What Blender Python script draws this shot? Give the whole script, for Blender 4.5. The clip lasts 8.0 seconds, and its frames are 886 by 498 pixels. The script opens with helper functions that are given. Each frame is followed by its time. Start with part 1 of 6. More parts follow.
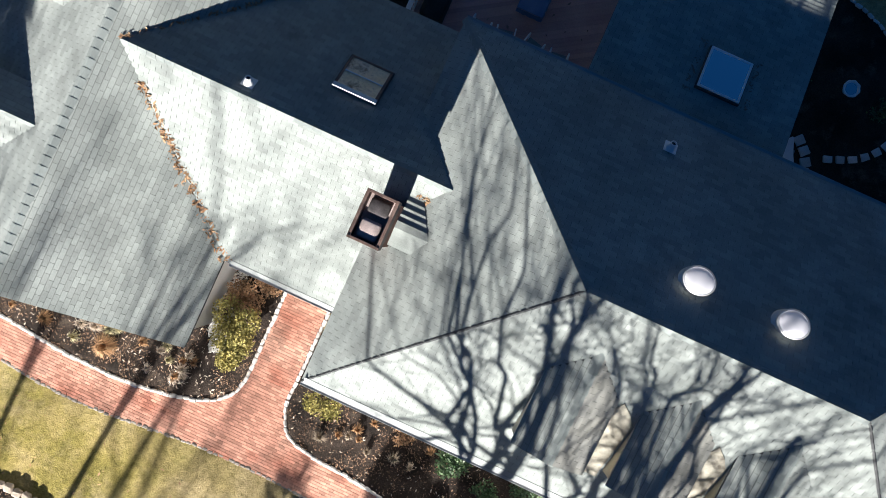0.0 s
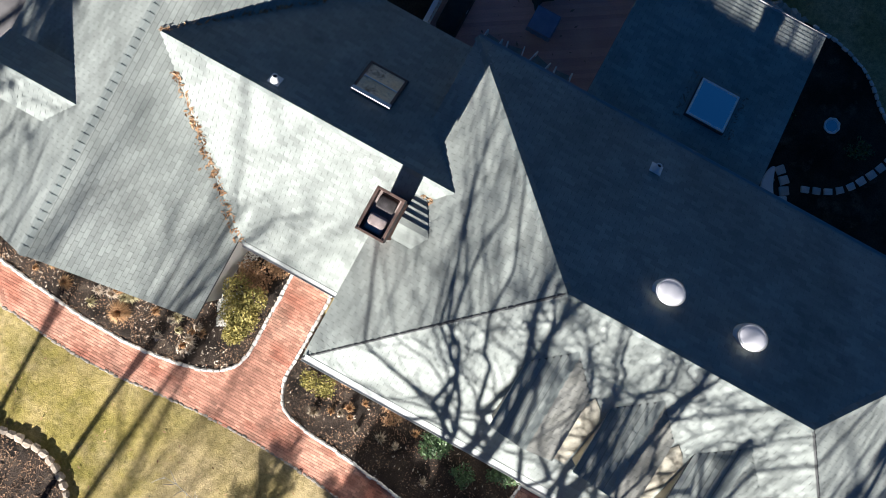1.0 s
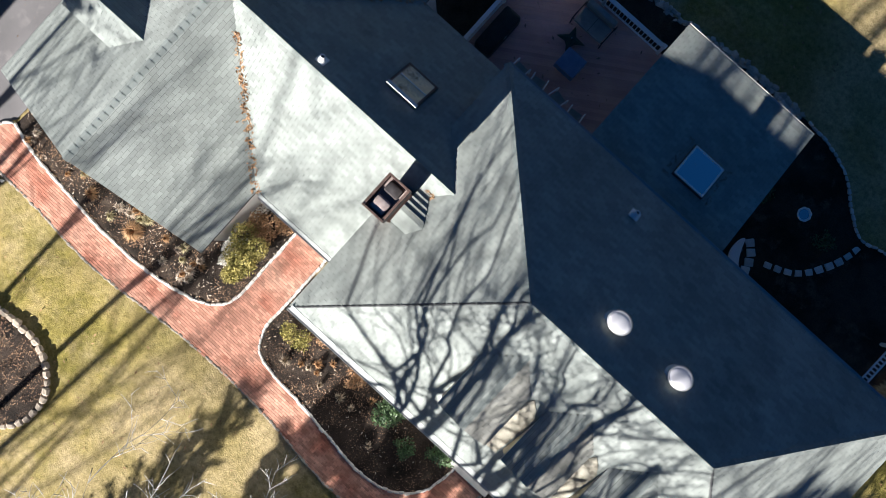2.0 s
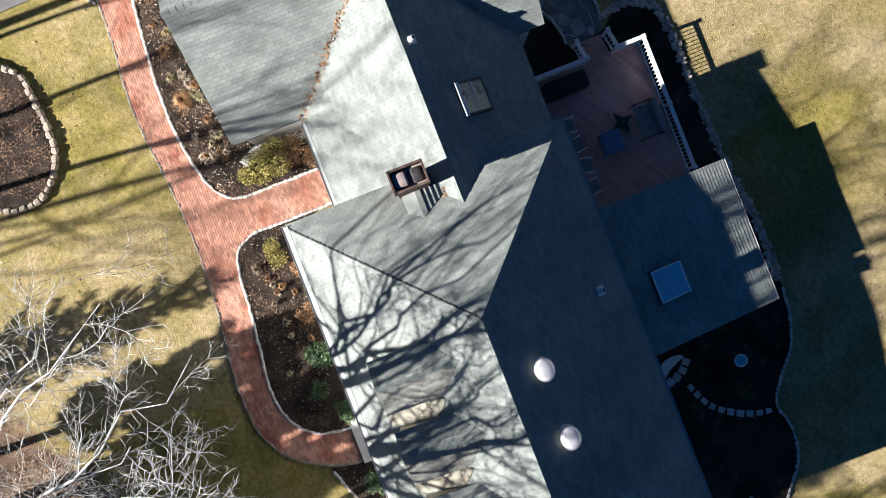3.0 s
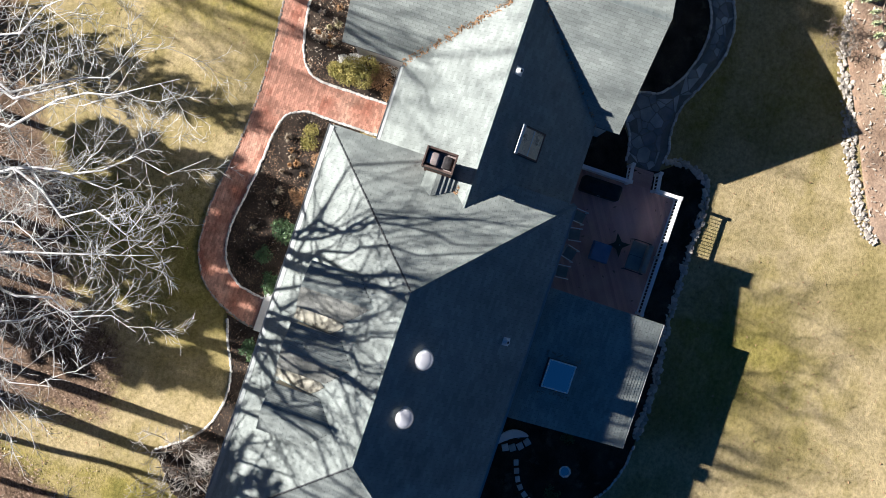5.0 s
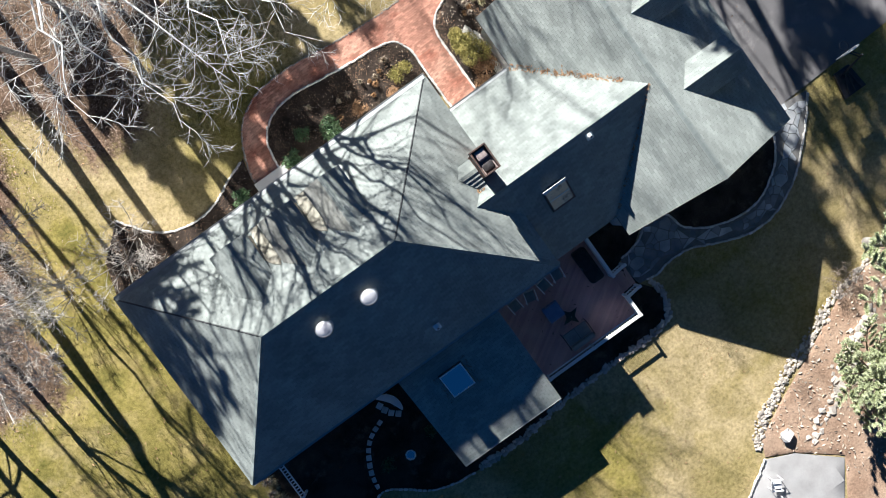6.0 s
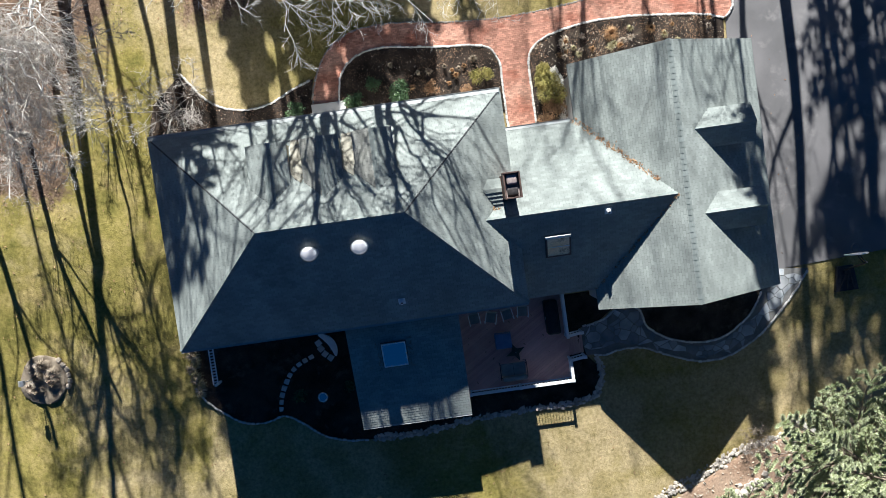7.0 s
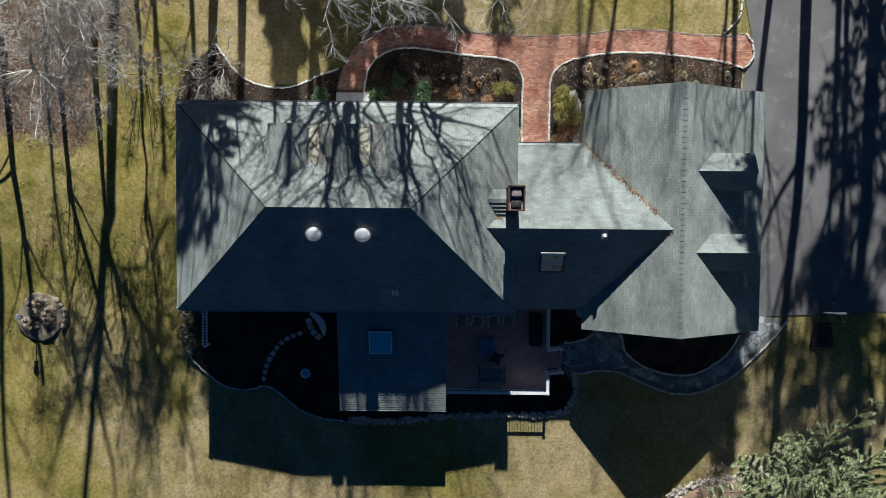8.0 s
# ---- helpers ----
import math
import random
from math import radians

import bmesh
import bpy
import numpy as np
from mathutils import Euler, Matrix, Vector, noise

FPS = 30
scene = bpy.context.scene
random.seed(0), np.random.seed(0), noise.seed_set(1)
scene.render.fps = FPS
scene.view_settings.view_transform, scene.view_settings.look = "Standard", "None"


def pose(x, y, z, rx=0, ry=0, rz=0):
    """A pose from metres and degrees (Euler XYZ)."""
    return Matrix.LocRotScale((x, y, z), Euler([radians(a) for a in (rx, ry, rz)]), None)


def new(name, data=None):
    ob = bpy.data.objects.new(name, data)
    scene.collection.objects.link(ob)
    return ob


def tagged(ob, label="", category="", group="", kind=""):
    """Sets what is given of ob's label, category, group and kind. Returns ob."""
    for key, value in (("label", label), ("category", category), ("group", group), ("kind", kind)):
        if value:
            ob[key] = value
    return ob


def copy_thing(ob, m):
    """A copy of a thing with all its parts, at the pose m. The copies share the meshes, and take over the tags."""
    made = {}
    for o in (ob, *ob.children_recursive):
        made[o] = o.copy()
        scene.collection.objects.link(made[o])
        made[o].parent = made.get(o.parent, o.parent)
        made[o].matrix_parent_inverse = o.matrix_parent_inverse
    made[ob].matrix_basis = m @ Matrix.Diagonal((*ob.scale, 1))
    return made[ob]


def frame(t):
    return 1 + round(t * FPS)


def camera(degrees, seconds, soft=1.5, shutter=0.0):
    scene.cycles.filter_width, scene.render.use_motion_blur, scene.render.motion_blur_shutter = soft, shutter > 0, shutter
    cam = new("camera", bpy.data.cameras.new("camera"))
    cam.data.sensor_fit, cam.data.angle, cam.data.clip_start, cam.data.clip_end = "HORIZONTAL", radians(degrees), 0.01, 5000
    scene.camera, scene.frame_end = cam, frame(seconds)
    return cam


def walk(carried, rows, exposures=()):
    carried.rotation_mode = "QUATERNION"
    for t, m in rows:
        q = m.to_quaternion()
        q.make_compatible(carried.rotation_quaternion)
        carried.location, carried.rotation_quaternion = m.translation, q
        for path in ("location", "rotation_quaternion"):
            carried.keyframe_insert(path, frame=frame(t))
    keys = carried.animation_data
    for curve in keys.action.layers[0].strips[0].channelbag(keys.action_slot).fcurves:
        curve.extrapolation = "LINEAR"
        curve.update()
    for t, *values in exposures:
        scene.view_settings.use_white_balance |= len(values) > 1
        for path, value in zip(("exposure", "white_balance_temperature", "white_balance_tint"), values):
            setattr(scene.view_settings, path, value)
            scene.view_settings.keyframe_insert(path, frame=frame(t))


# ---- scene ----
cam = camera(62.5, 8.0, soft=0.85)
# seconds, place, tilt, lean and heading of the flying camera
ROWS = [
    (0, 1.296, 0.645, 23.402, -0.592, 1.474, -155.345),
    (0.5, 1.262, 0.626, 24.210, -0.631, 1.502, -153.476),
    (1, 1.279, 0.627, 25.082, -0.696, 1.332, -151.036),
    (1.5, 1.127, 0.626, 26.091, -0.717, 1.295, -147.481),
    (1.7, 0.972, 0.636, 26.661, -0.520, 1.384, -144.204),
    (2.8, 0.830, 0.840, 29.466, 0.097, 0.166, -116.747),
    (3, 0.758, 0.793, 29.925, 0.091, 0.108, -111.383),
    (3.5, 0.646, 0.659, 30.905, -0.124, -0.135, -100.521),
    (4, 0.540, 0.495, 31.720, -0.288, -0.197, -91.859),
    (4.2, 0.493, 0.437, 32.085, -0.333, -0.250, -88.356),
    (5.3, 0.319, 0.065, 34.804, -0.747, -0.507, -62.927),
    (5.5, 0.076, 0.197, 35.356, -1.036, -0.925, -56.085),
    (6, 0.117, 0.290, 37.204, -2.301, -0.832, -35.831),
    (6.5, -0.024, 0.079, 38.920, -2.491, -0.414, -17.985),
    (7, -0.061, 0.170, 39.832, -2.708, -0.186, -8.045),
    (7.5, -0.118, 0.205, 40.723, -2.776, -0.046, 0.081),
    (8, -0.072, 0.212, 41.184, -2.684, 0.093, 0.540),
]
EXPOSURE = 1.60
walk(cam, [(t, pose(x, y, z, a, b, c)) for t, x, y, z, a, b, c in ROWS],
     exposures=[(t, EXPOSURE - dim, k, tint) for t, dim, k, tint in ((0, -0.14, 5350, 12), (1.7, -0.12, 5350, 12), (3.0, -0.02, 5340, 12), (4.2, 0.02, 5330, 12), (5.5, 0.06, 5240, 11), (6.0, -0.06, 5200, 10), (6.5, -0.06, 5160, 9), (7.0, 0.1, 5120, 8), (7.5, 0.43, 5100, 7), (8.0, 0.86, 5120, 6))])

# ---- light: a low winter sun from the north side of the house, clear sky ----
ELEV = math.atan(0.513)
SUN_DIR = Vector((0.004, -1.0, -0.513)).normalized()
world = bpy.data.worlds.new("sky")
scene.world = world
world.use_nodes = True
wn = world.node_tree.nodes
sky = wn.new("ShaderNodeTexSky")
sky.sky_type = "NISHITA"
sky.sun_disc = False
sky.altitude = 1000
sky.dust_density = 0.1
sky.ozone_density = 5.0
sky.sun_elevation = ELEV
sky.sun_rotation = math.atan2(-0.004, 1.0)
wn["Background"].inputs["Strength"].default_value = 0.0120
deep = wn.new("ShaderNodeHueSaturation")
deep.inputs["Saturation"].default_value = 1.2
world.node_tree.links.new(sky.outputs[0], deep.inputs["Color"])
world.node_tree.links.new(deep.outputs[0], wn["Background"].inputs["Color"])
sun = new("sun", bpy.data.lights.new("sun", "SUN"))
sun.data.energy = 5.0
sun.data.angle = radians(0.53)
sun.data.color = (1.0, 0.855, 0.66)
sun.rotation_mode = "QUATERNION"
sun.rotation_quaternion = SUN_DIR.to_track_quat("-Z", "Y")


# ---- materials ----
def make(name, c1, c2, big=0.6, fine=25.0, rough=0.9, bump=0.3, vary=0.0, per="island", metal=0.0,
         fine_amount=0.25, spec=0.3, dist=0.01, third=None, third_scale=0.2, third_at=0.55):
    """Two tones mixed at a large scale, grain at a fine one, and a tone of its own for each piece."""
    m = bpy.data.materials.new(name)
    m.use_nodes = True
    nt = m.node_tree
    n, l = nt.nodes, nt.links
    b = n["Principled BSDF"]
    b.inputs["Roughness"].default_value = rough
    b.inputs["Metallic"].default_value = metal
    b.inputs["Specular IOR Level"].default_value = spec
    co = n.new("ShaderNodeTexCoord")
    a = n.new("ShaderNodeTexNoise")
    a.inputs["Scale"].default_value = big
    a.inputs["Detail"].default_value = 5.0
    l.new(co.outputs["Object"], a.inputs["Vector"])
    ramp = n.new("ShaderNodeValToRGB")
    ramp.color_ramp.elements[0].position = 0.35
    ramp.color_ramp.elements[1].position = 0.65
    ramp.color_ramp.elements[0].color = (*c1, 1)
    ramp.color_ramp.elements[1].color = (*c2, 1)
    l.new(a.outputs["Fac"], ramp.inputs["Fac"])
    col = ramp.outputs["Color"]
    if third:
        t = n.new("ShaderNodeTexNoise")
        t.inputs["Scale"].default_value = third_scale
        t.inputs["Detail"].default_value = 6.0
        t.inputs["Roughness"].default_value = 0.65
        l.new(co.outputs["Object"], t.inputs["Vector"])
        r3 = n.new("ShaderNodeMapRange")
        r3.inputs["From Min"].default_value = third_at - 0.06
        r3.inputs["From Max"].default_value = third_at + 0.06
        l.new(t.outputs["Fac"], r3.inputs["Value"])
        mx = n.new("ShaderNodeMixRGB")
        mx.inputs["Color2"].default_value = (*third, 1)
        l.new(r3.outputs["Result"], mx.inputs["Fac"])
        l.new(col, mx.inputs["Color1"])
        col = mx.outputs["Color"]
    f = n.new("ShaderNodeTexNoise")
    f.inputs["Scale"].default_value = fine
    f.inputs["Detail"].default_value = 4.0
    f.inputs["Roughness"].default_value = 0.7
    l.new(co.outputs["Object"], f.inputs["Vector"])
    fr = n.new("ShaderNodeMapRange")
    fr.inputs["From Min"].default_value = 0.3
    fr.inputs["From Max"].default_value = 0.7
    fr.inputs["To Min"].default_value = 1 - fine_amount
    fr.inputs["To Max"].default_value = 1 + fine_amount
    l.new(f.outputs["Fac"], fr.inputs["Value"])
    val = fr.outputs["Result"]
    if vary:
        if per == "island":
            g = n.new("ShaderNodeNewGeometry")
            rnd = g.outputs["Random Per Island"]
        else:
            g = n.new("ShaderNodeObjectInfo")
            rnd = g.outputs["Random"]
        vr = n.new("ShaderNodeMapRange")
        vr.inputs["To Min"].default_value = 1 - vary
        vr.inputs["To Max"].default_value = 1 + vary
        l.new(rnd, vr.inputs["Value"])
        mu = n.new("ShaderNodeMath")
        mu.operation = "MULTIPLY"
        l.new(val, mu.inputs[0])
        l.new(vr.outputs["Result"], mu.inputs[1])
        val = mu.outputs["Value"]
    sc = n.new("ShaderNodeVectorMath")
    sc.operation = "SCALE"
    l.new(col, sc.inputs[0])
    l.new(val, sc.inputs["Scale"])
    l.new(sc.outputs["Vector"], b.inputs["Base Color"])
    if bump:
        bp = n.new("ShaderNodeBump")
        bp.inputs["Strength"].default_value = bump
        bp.inputs["Distance"].default_value = dist
        l.new(f.outputs["Fac"], bp.inputs["Height"])
        l.new(bp.outputs["Normal"], b.inputs["Normal"])
    return m


SHINGLE = make("grey_green_shingle", (0.261, 0.284, 0.263), (0.335, 0.362, 0.336), 0.5, 60, 0.95, 0.4, 0.11, "island", fine_amount=0.18,
               third=(0.248, 0.268, 0.249), third_scale=0.55, third_at=0.60)
SHINGLE_ONE = make("grey_green_shingle_piece", (0.261, 0.284, 0.263), (0.335, 0.362, 0.336), 0.5, 60, 0.95, 0.4, 0.11, "object", fine_amount=0.18)
SHINGLE_BROWN = make("brownish_shingle", (0.261, 0.261, 0.228), (0.335, 0.335, 0.300), 1.3, 60, 0.95, 0.4, 0.15, "island", fine_amount=0.12)
UNDERLAY = make("dark_roof_underlay", (0.07, 0.075, 0.075), (0.10, 0.10, 0.10), 1, 40, 0.95, 0.2)
CAP = make("ridge_shingle", (0.226, 0.252, 0.239), (0.278, 0.309, 0.291), 0.8, 60, 0.95, 0.3, 0.12, "object", fine_amount=0.1)
GUTTER = make("grey_white_gutter", (0.348, 0.357, 0.357), (0.418, 0.426, 0.426), 1.5, 40, 0.5, 0.05, fine_amount=0.08)
EDGEGREY = make("grey_tan_edging_stone", (0.261, 0.235, 0.200), (0.365, 0.339, 0.304), 2.0, 30, 0.9, 0.4, 0.22, "object", fine_amount=0.15)
WHITE = make("white_paint", (0.82, 0.82, 0.81), (0.90, 0.90, 0.89), 1.5, 40, 0.5, 0.05, fine_amount=0.05)
SIDING = make("white_siding", (0.68, 0.68, 0.66), (0.75, 0.75, 0.73), 0.7, 20, 0.6, 0.1, fine_amount=0.06)
CREAM = make("cream_siding", (0.62, 0.56, 0.42), (0.70, 0.64, 0.50), 0.9, 20, 0.6, 0.1, fine_amount=0.08)
FLASH = make("pale_drip_flashing", (0.252, 0.270, 0.261), (0.304, 0.326, 0.313), 0.8, 30, 0.5, 0.1, fine_amount=0.07)
BRICK = make("red_paver", (0.365, 0.152, 0.100), (0.557, 0.322, 0.231), 0.9, 45, 0.9, 0.3, 0.28, "island", fine_amount=0.12)
BRICK_ONE = make("red_paver_piece", (0.365, 0.152, 0.100), (0.557, 0.322, 0.231), 0.9, 45, 0.9, 0.3, 0.28, "object", fine_amount=0.12)
JOINT = make("sand_joint", (0.139, 0.078, 0.052), (0.191, 0.113, 0.078), 2, 60, 1.0, 0.2)
COBBLE = make("pale_cobble", (0.58, 0.56, 0.52), (0.74, 0.72, 0.68), 2.0, 30, 0.9, 0.4, 0.22, "object", fine_amount=0.15)
TAN_STONE = make("tan_block_stone", (0.400, 0.331, 0.252), (0.487, 0.426, 0.348), 2.0, 30, 0.9, 0.4, 0.20, "object", fine_amount=0.15)
RUBBLE = make("rubble_stone", (0.42, 0.37, 0.31), (0.66, 0.60, 0.52), 2.0, 25, 0.95, 0.5, 0.35, "object", fine_amount=0.2)
FLAG = make("bluestone_flag", (0.24, 0.27, 0.30), (0.44, 0.45, 0.455), 1.2, 20, 0.85, 0.3, 0.42, "object", fine_amount=0.12)
DEADGRASS = make("grey_dead_stalk", (0.296, 0.235, 0.165), (0.435, 0.365, 0.270), 3, 14, 0.9, 0.0, 0.35, "island", fine_amount=0.15)
STRAW = make("pale_straw_blade", (0.365, 0.322, 0.174), (0.479, 0.426, 0.261), 3, 14, 0.9, 0.0, 0.35, "island", fine_amount=0.15)
PATIO = make("grey_patio_concrete", (0.33, 0.32, 0.31), (0.43, 0.42, 0.41), 0.8, 25, 0.9, 0.2, fine_amount=0.12)
# Cream with darker blotches: warm reflected sunlight put into colour, for the dormer troughs.
TROUGHLIGHT = make("cream_trough_light", (0.331, 0.309, 0.244), (0.383, 0.365, 0.296), 2.0, 20, 0.9, 0.2, fine_amount=0.15, third=(0.174, 0.157, 0.122), third_scale=1.8, third_at=0.62)
LITTERLEAF = make("mixed_litter_leaf", (0.207, 0.140, 0.099), (0.429, 0.318, 0.236), 1.2, 30, 0.9, 0.0, 0.5, "island", fine_amount=0.1)
# White leaf colour for the heaps that stand in for a sunlit patch.
BRIGHTPATCH = make("white_patch_leaf", (0.70, 0.68, 0.62), (0.80, 0.78, 0.73), 3, 14, 0.9, 0.0, 0.2, "island", fine_amount=0.1)
FLAG_BED = make("grey_flag_joint", (0.17, 0.17, 0.165), (0.25, 0.24, 0.225), 2, 40, 1.0, 0.2)
MULCH = make("dark_mulch", (0.017, 0.013, 0.010), (0.065, 0.048, 0.036), 1.1, 22, 1.0, 1.0, fine_amount=0.6, dist=0.06,
             third=(0.109, 0.085, 0.063), third_scale=1.3, third_at=0.62)
EARTH = make("bare_pinkish_earth", (0.313, 0.209, 0.139), (0.400, 0.287, 0.200), 0.8, 9, 1.0, 0.6, fine_amount=0.3, dist=0.05)
ASPHALT = make("old_asphalt", (0.144, 0.139, 0.139), (0.200, 0.191, 0.191), 0.4, 45, 0.95, 0.3, fine_amount=0.2,
               third=(0.244, 0.231, 0.226), third_scale=0.7, third_at=0.60)
CONCRETE = make("pale_concrete", (0.50, 0.49, 0.47), (0.62, 0.60, 0.58), 0.8, 25, 0.9, 0.2, fine_amount=0.08)
DECK = make("red_brown_deck_board", (0.52, 0.34, 0.30), (0.62, 0.43, 0.38), 0.8, 20, 0.75, 0.2, 0.13, "object", fine_amount=0.12)
BARK = make("pale_grey_bark", (0.296, 0.270, 0.235), (0.452, 0.426, 0.383), 1.2, 14, 0.95, 0.6, fine_amount=0.3)
TWIG = make("grey_twig", (0.45, 0.41, 0.36), (0.68, 0.63, 0.57), 1.0, 20, 0.9, 0.0, 0.35, "island", fine_amount=0.2)
PALETWIG = make("white_twig", (0.60, 0.58, 0.54), (0.84, 0.82, 0.78), 1.0, 20, 0.9, 0.0, 0.3, "island", fine_amount=0.2)
PALEBARK = make("white_upper_bark", (0.70, 0.68, 0.65), (0.88, 0.86, 0.84), 1.6, 16, 0.9, 0.3, fine_amount=0.3, third=(0.36, 0.33, 0.29), third_scale=2.5, third_at=0.60)
DARKTWIG = make("brown_twig", (0.18, 0.14, 0.11), (0.30, 0.25, 0.20), 1.0, 20, 0.95, 0.0, fine_amount=0.2)
LEAFLITTER = make("fallen_leaf", (0.296, 0.165, 0.083), (0.452, 0.296, 0.165), 3, 30, 0.9, 0.0, 0.45, "island", fine_amount=0.1)
BEDLEAF = make("dull_brown_leaf", (0.113, 0.074, 0.048), (0.365, 0.235, 0.144), 1.4, 30, 0.9, 0.0, 0.5, "island", fine_amount=0.1)
PALELEAF = make("pale_dry_leaf", (0.505, 0.400, 0.296), (0.609, 0.539, 0.435), 3, 30, 0.9, 0.0, 0.3, "island", fine_amount=0.1)
NEEDLE = make("pale_pine_needle", (0.400, 0.444, 0.235), (0.574, 0.600, 0.392), 0.6, 12, 0.8, 0.0, 0.35, "island", fine_amount=0.2)
HOLLY = make("evergreen_leaf", (0.035, 0.075, 0.025), (0.09, 0.15, 0.05), 2, 14, 0.55, 0.0, 0.4, "island", fine_amount=0.15, spec=0.5)
YELLOWSHRUB = make("yellow_green_leaf", (0.174, 0.161, 0.035), (0.435, 0.374, 0.113), 2, 14, 0.7, 0.0, 0.4, "island", fine_amount=0.15)
DRYGRASS = make("dry_ornamental_grass", (0.313, 0.174, 0.078), (0.452, 0.287, 0.148), 2, 14, 0.9, 0.0, 0.3, "island", fine_amount=0.15)
BRONZE = make("brown_bronze_metal", (0.13, 0.085, 0.07), (0.20, 0.14, 0.115), 3, 30, 0.55, 0.1, fine_amount=0.2, metal=0.2)
MORTAR = make("pinkish_mortar", (0.42, 0.34, 0.31), (0.54, 0.46, 0.43), 3, 25, 0.95, 0.2, fine_amount=0.12)
# Soot on the flue; elsewhere a near-black that paints shade under deck and in vents.
SOOT_SHADE = make("soot_and_shade", (0.05, 0.045, 0.045), (0.12, 0.11, 0.11), 3, 25, 0.95, 0.2, fine_amount=0.2)
CHIMBRICK = make("chimney_brick", (0.226, 0.113, 0.083), (0.296, 0.157, 0.113), 3, 25, 0.95, 0.3, fine_amount=0.15)
BLACK = make("black_vinyl_cover", (0.015, 0.015, 0.017), (0.03, 0.03, 0.032), 3, 20, 0.6, 0.2, fine_amount=0.15)
BLUECLOTH = make("blue_fabric_cover", (0.13, 0.19, 0.33), (0.18, 0.25, 0.40), 3, 40, 0.8, 0.1, fine_amount=0.1)
GREENCLOTH = make("dark_green_fabric", (0.03, 0.05, 0.04), (0.05, 0.075, 0.06), 3, 40, 0.8, 0.1, fine_amount=0.1)
CUSHION = make("grey_green_cushion", (0.24, 0.26, 0.24), (0.32, 0.34, 0.32), 3, 40, 0.9, 0.2, fine_amount=0.1)
METALDARK = make("dark_metal", (0.04, 0.04, 0.045), (0.07, 0.07, 0.075), 4, 40, 0.5, 0.1, fine_amount=0.1, metal=0.5)
METALPALE = make("pale_galvanised_metal", (0.55, 0.56, 0.58), (0.66, 0.67, 0.68), 4, 40, 0.4, 0.05, fine_amount=0.08, metal=0.4)
# Blotched blind; its very bright cream also paints the sky reflected in the glass.
SHADECLOTH = make("blotched_blind_with_reflection", (0.93, 0.70, 0.42), (0.96, 0.79, 0.55), 2.0, 14, 0.7, 0.1, fine_amount=0.15,
                  third=(0.36, 0.24, 0.14), third_scale=2.2, third_at=0.60)


def glass(name, tint, rough=0.03, metal=0.85):
    m = bpy.data.materials.new(name)
    m.use_nodes = True
    b = m.node_tree.nodes["Principled BSDF"]
    b.inputs["Base Color"].default_value = (*tint, 1)
    b.inputs["Roughness"].default_value = rough
    b.inputs["Metallic"].default_value = metal
    return m


ACRYLIC = bpy.data.materials.new("milky_acrylic_dome")
ACRYLIC.use_nodes = True
an, al = ACRYLIC.node_tree.nodes, ACRYLIC.node_tree.links
a_tr = an.new("ShaderNodeBsdfTranslucent")
a_tr.inputs["Color"].default_value = (0.90, 0.88, 0.92, 1)
a_mix = an.new("ShaderNodeMixShader")
a_mix.inputs["Fac"].default_value = 0.2
an["Principled BSDF"].inputs["Base Color"].default_value = (0.90, 0.89, 0.92, 1)
an["Principled BSDF"].inputs["Roughness"].default_value = 0.4
al.new(an["Principled BSDF"].outputs[0], a_mix.inputs[1])
al.new(a_tr.outputs[0], a_mix.inputs[2])
al.new(a_mix.outputs[0], an["Material Output"].inputs["Surface"])
SKYGLASS = glass("coated_blue_skylight_glass", (0.88, 0.95, 1.0))
BLUEPANE = glass("coated_blue_roof_glass", (1.0, 1.0, 1.0), 0.05, 1.0)

# ---- builders ----
def gz(x, y):
    """The ground falls gently from the front of the house to the back."""
    s = min(1.0, max(0.0, (2.0 - y) / 7.0))
    return -0.55 * s * s * (3 - 2 * s)


def mesh_of(name, verts, faces, mat, smooth=False):
    me = bpy.data.meshes.new(name)
    me.from_pydata([tuple(v) for v in verts], [], faces)
    me.materials.append(mat)
    if smooth:
        me.polygons.foreach_set("use_smooth", [True] * len(me.polygons))
    me.update()
    return me


def link(name, me, parent=None, label="", m=None):
    ob = new(name, me)
    if parent:
        ob.parent = parent
    if m is not None:
        ob.matrix_basis = m
    if label:
        tagged(ob, label)
    return ob


def part(name, bm, mat, parent=None, label="", smooth=False):
    me = bpy.data.meshes.new(name)
    bm.to_mesh(me)
    bm.free()
    me.materials.append(mat)
    if smooth:
        me.polygons.foreach_set("use_smooth", [True] * len(me.polygons))
    return link(name, me, parent, label)


def empty(name, label, category, group="", kind="", at=(0, 0, 0)):
    ob = new(name)
    ob.location = at
    return tagged(ob, label, category, group, kind)


def box(bm, x0, x1, y0, y1, z0, z1, bevel=0.0):
    m = Matrix.Translation(((x0 + x1) / 2, (y0 + y1) / 2, (z0 + z1) / 2)) @ Matrix.Diagonal((abs(x1 - x0), abs(y1 - y0), abs(z1 - z0), 1))
    r = bmesh.ops.create_cube(bm, size=1.0, matrix=m)
    if bevel:
        es = list({e for v in r["verts"] for e in v.link_edges})
        bmesh.ops.bevel(bm, geom=es, offset=bevel, segments=2, affect="EDGES", profile=0.5)
    return bm


def boxes(*rows, bevel=0.0):
    bm = bmesh.new()
    for r in rows:
        box(bm, *r, bevel=bevel)
    return bm


def tube(bm, a, b, r, r2=None, seg=8):
    a, b = Vector(a), Vector(b)
    d = b - a
    m = Matrix.Translation((a + b) / 2) @ d.to_track_quat("Z", "Y").to_matrix().to_4x4()
    bmesh.ops.create_cone(bm, cap_ends=True, segments=seg, radius1=r, radius2=r if r2 is None else r2, depth=d.length, matrix=m)
    return bm


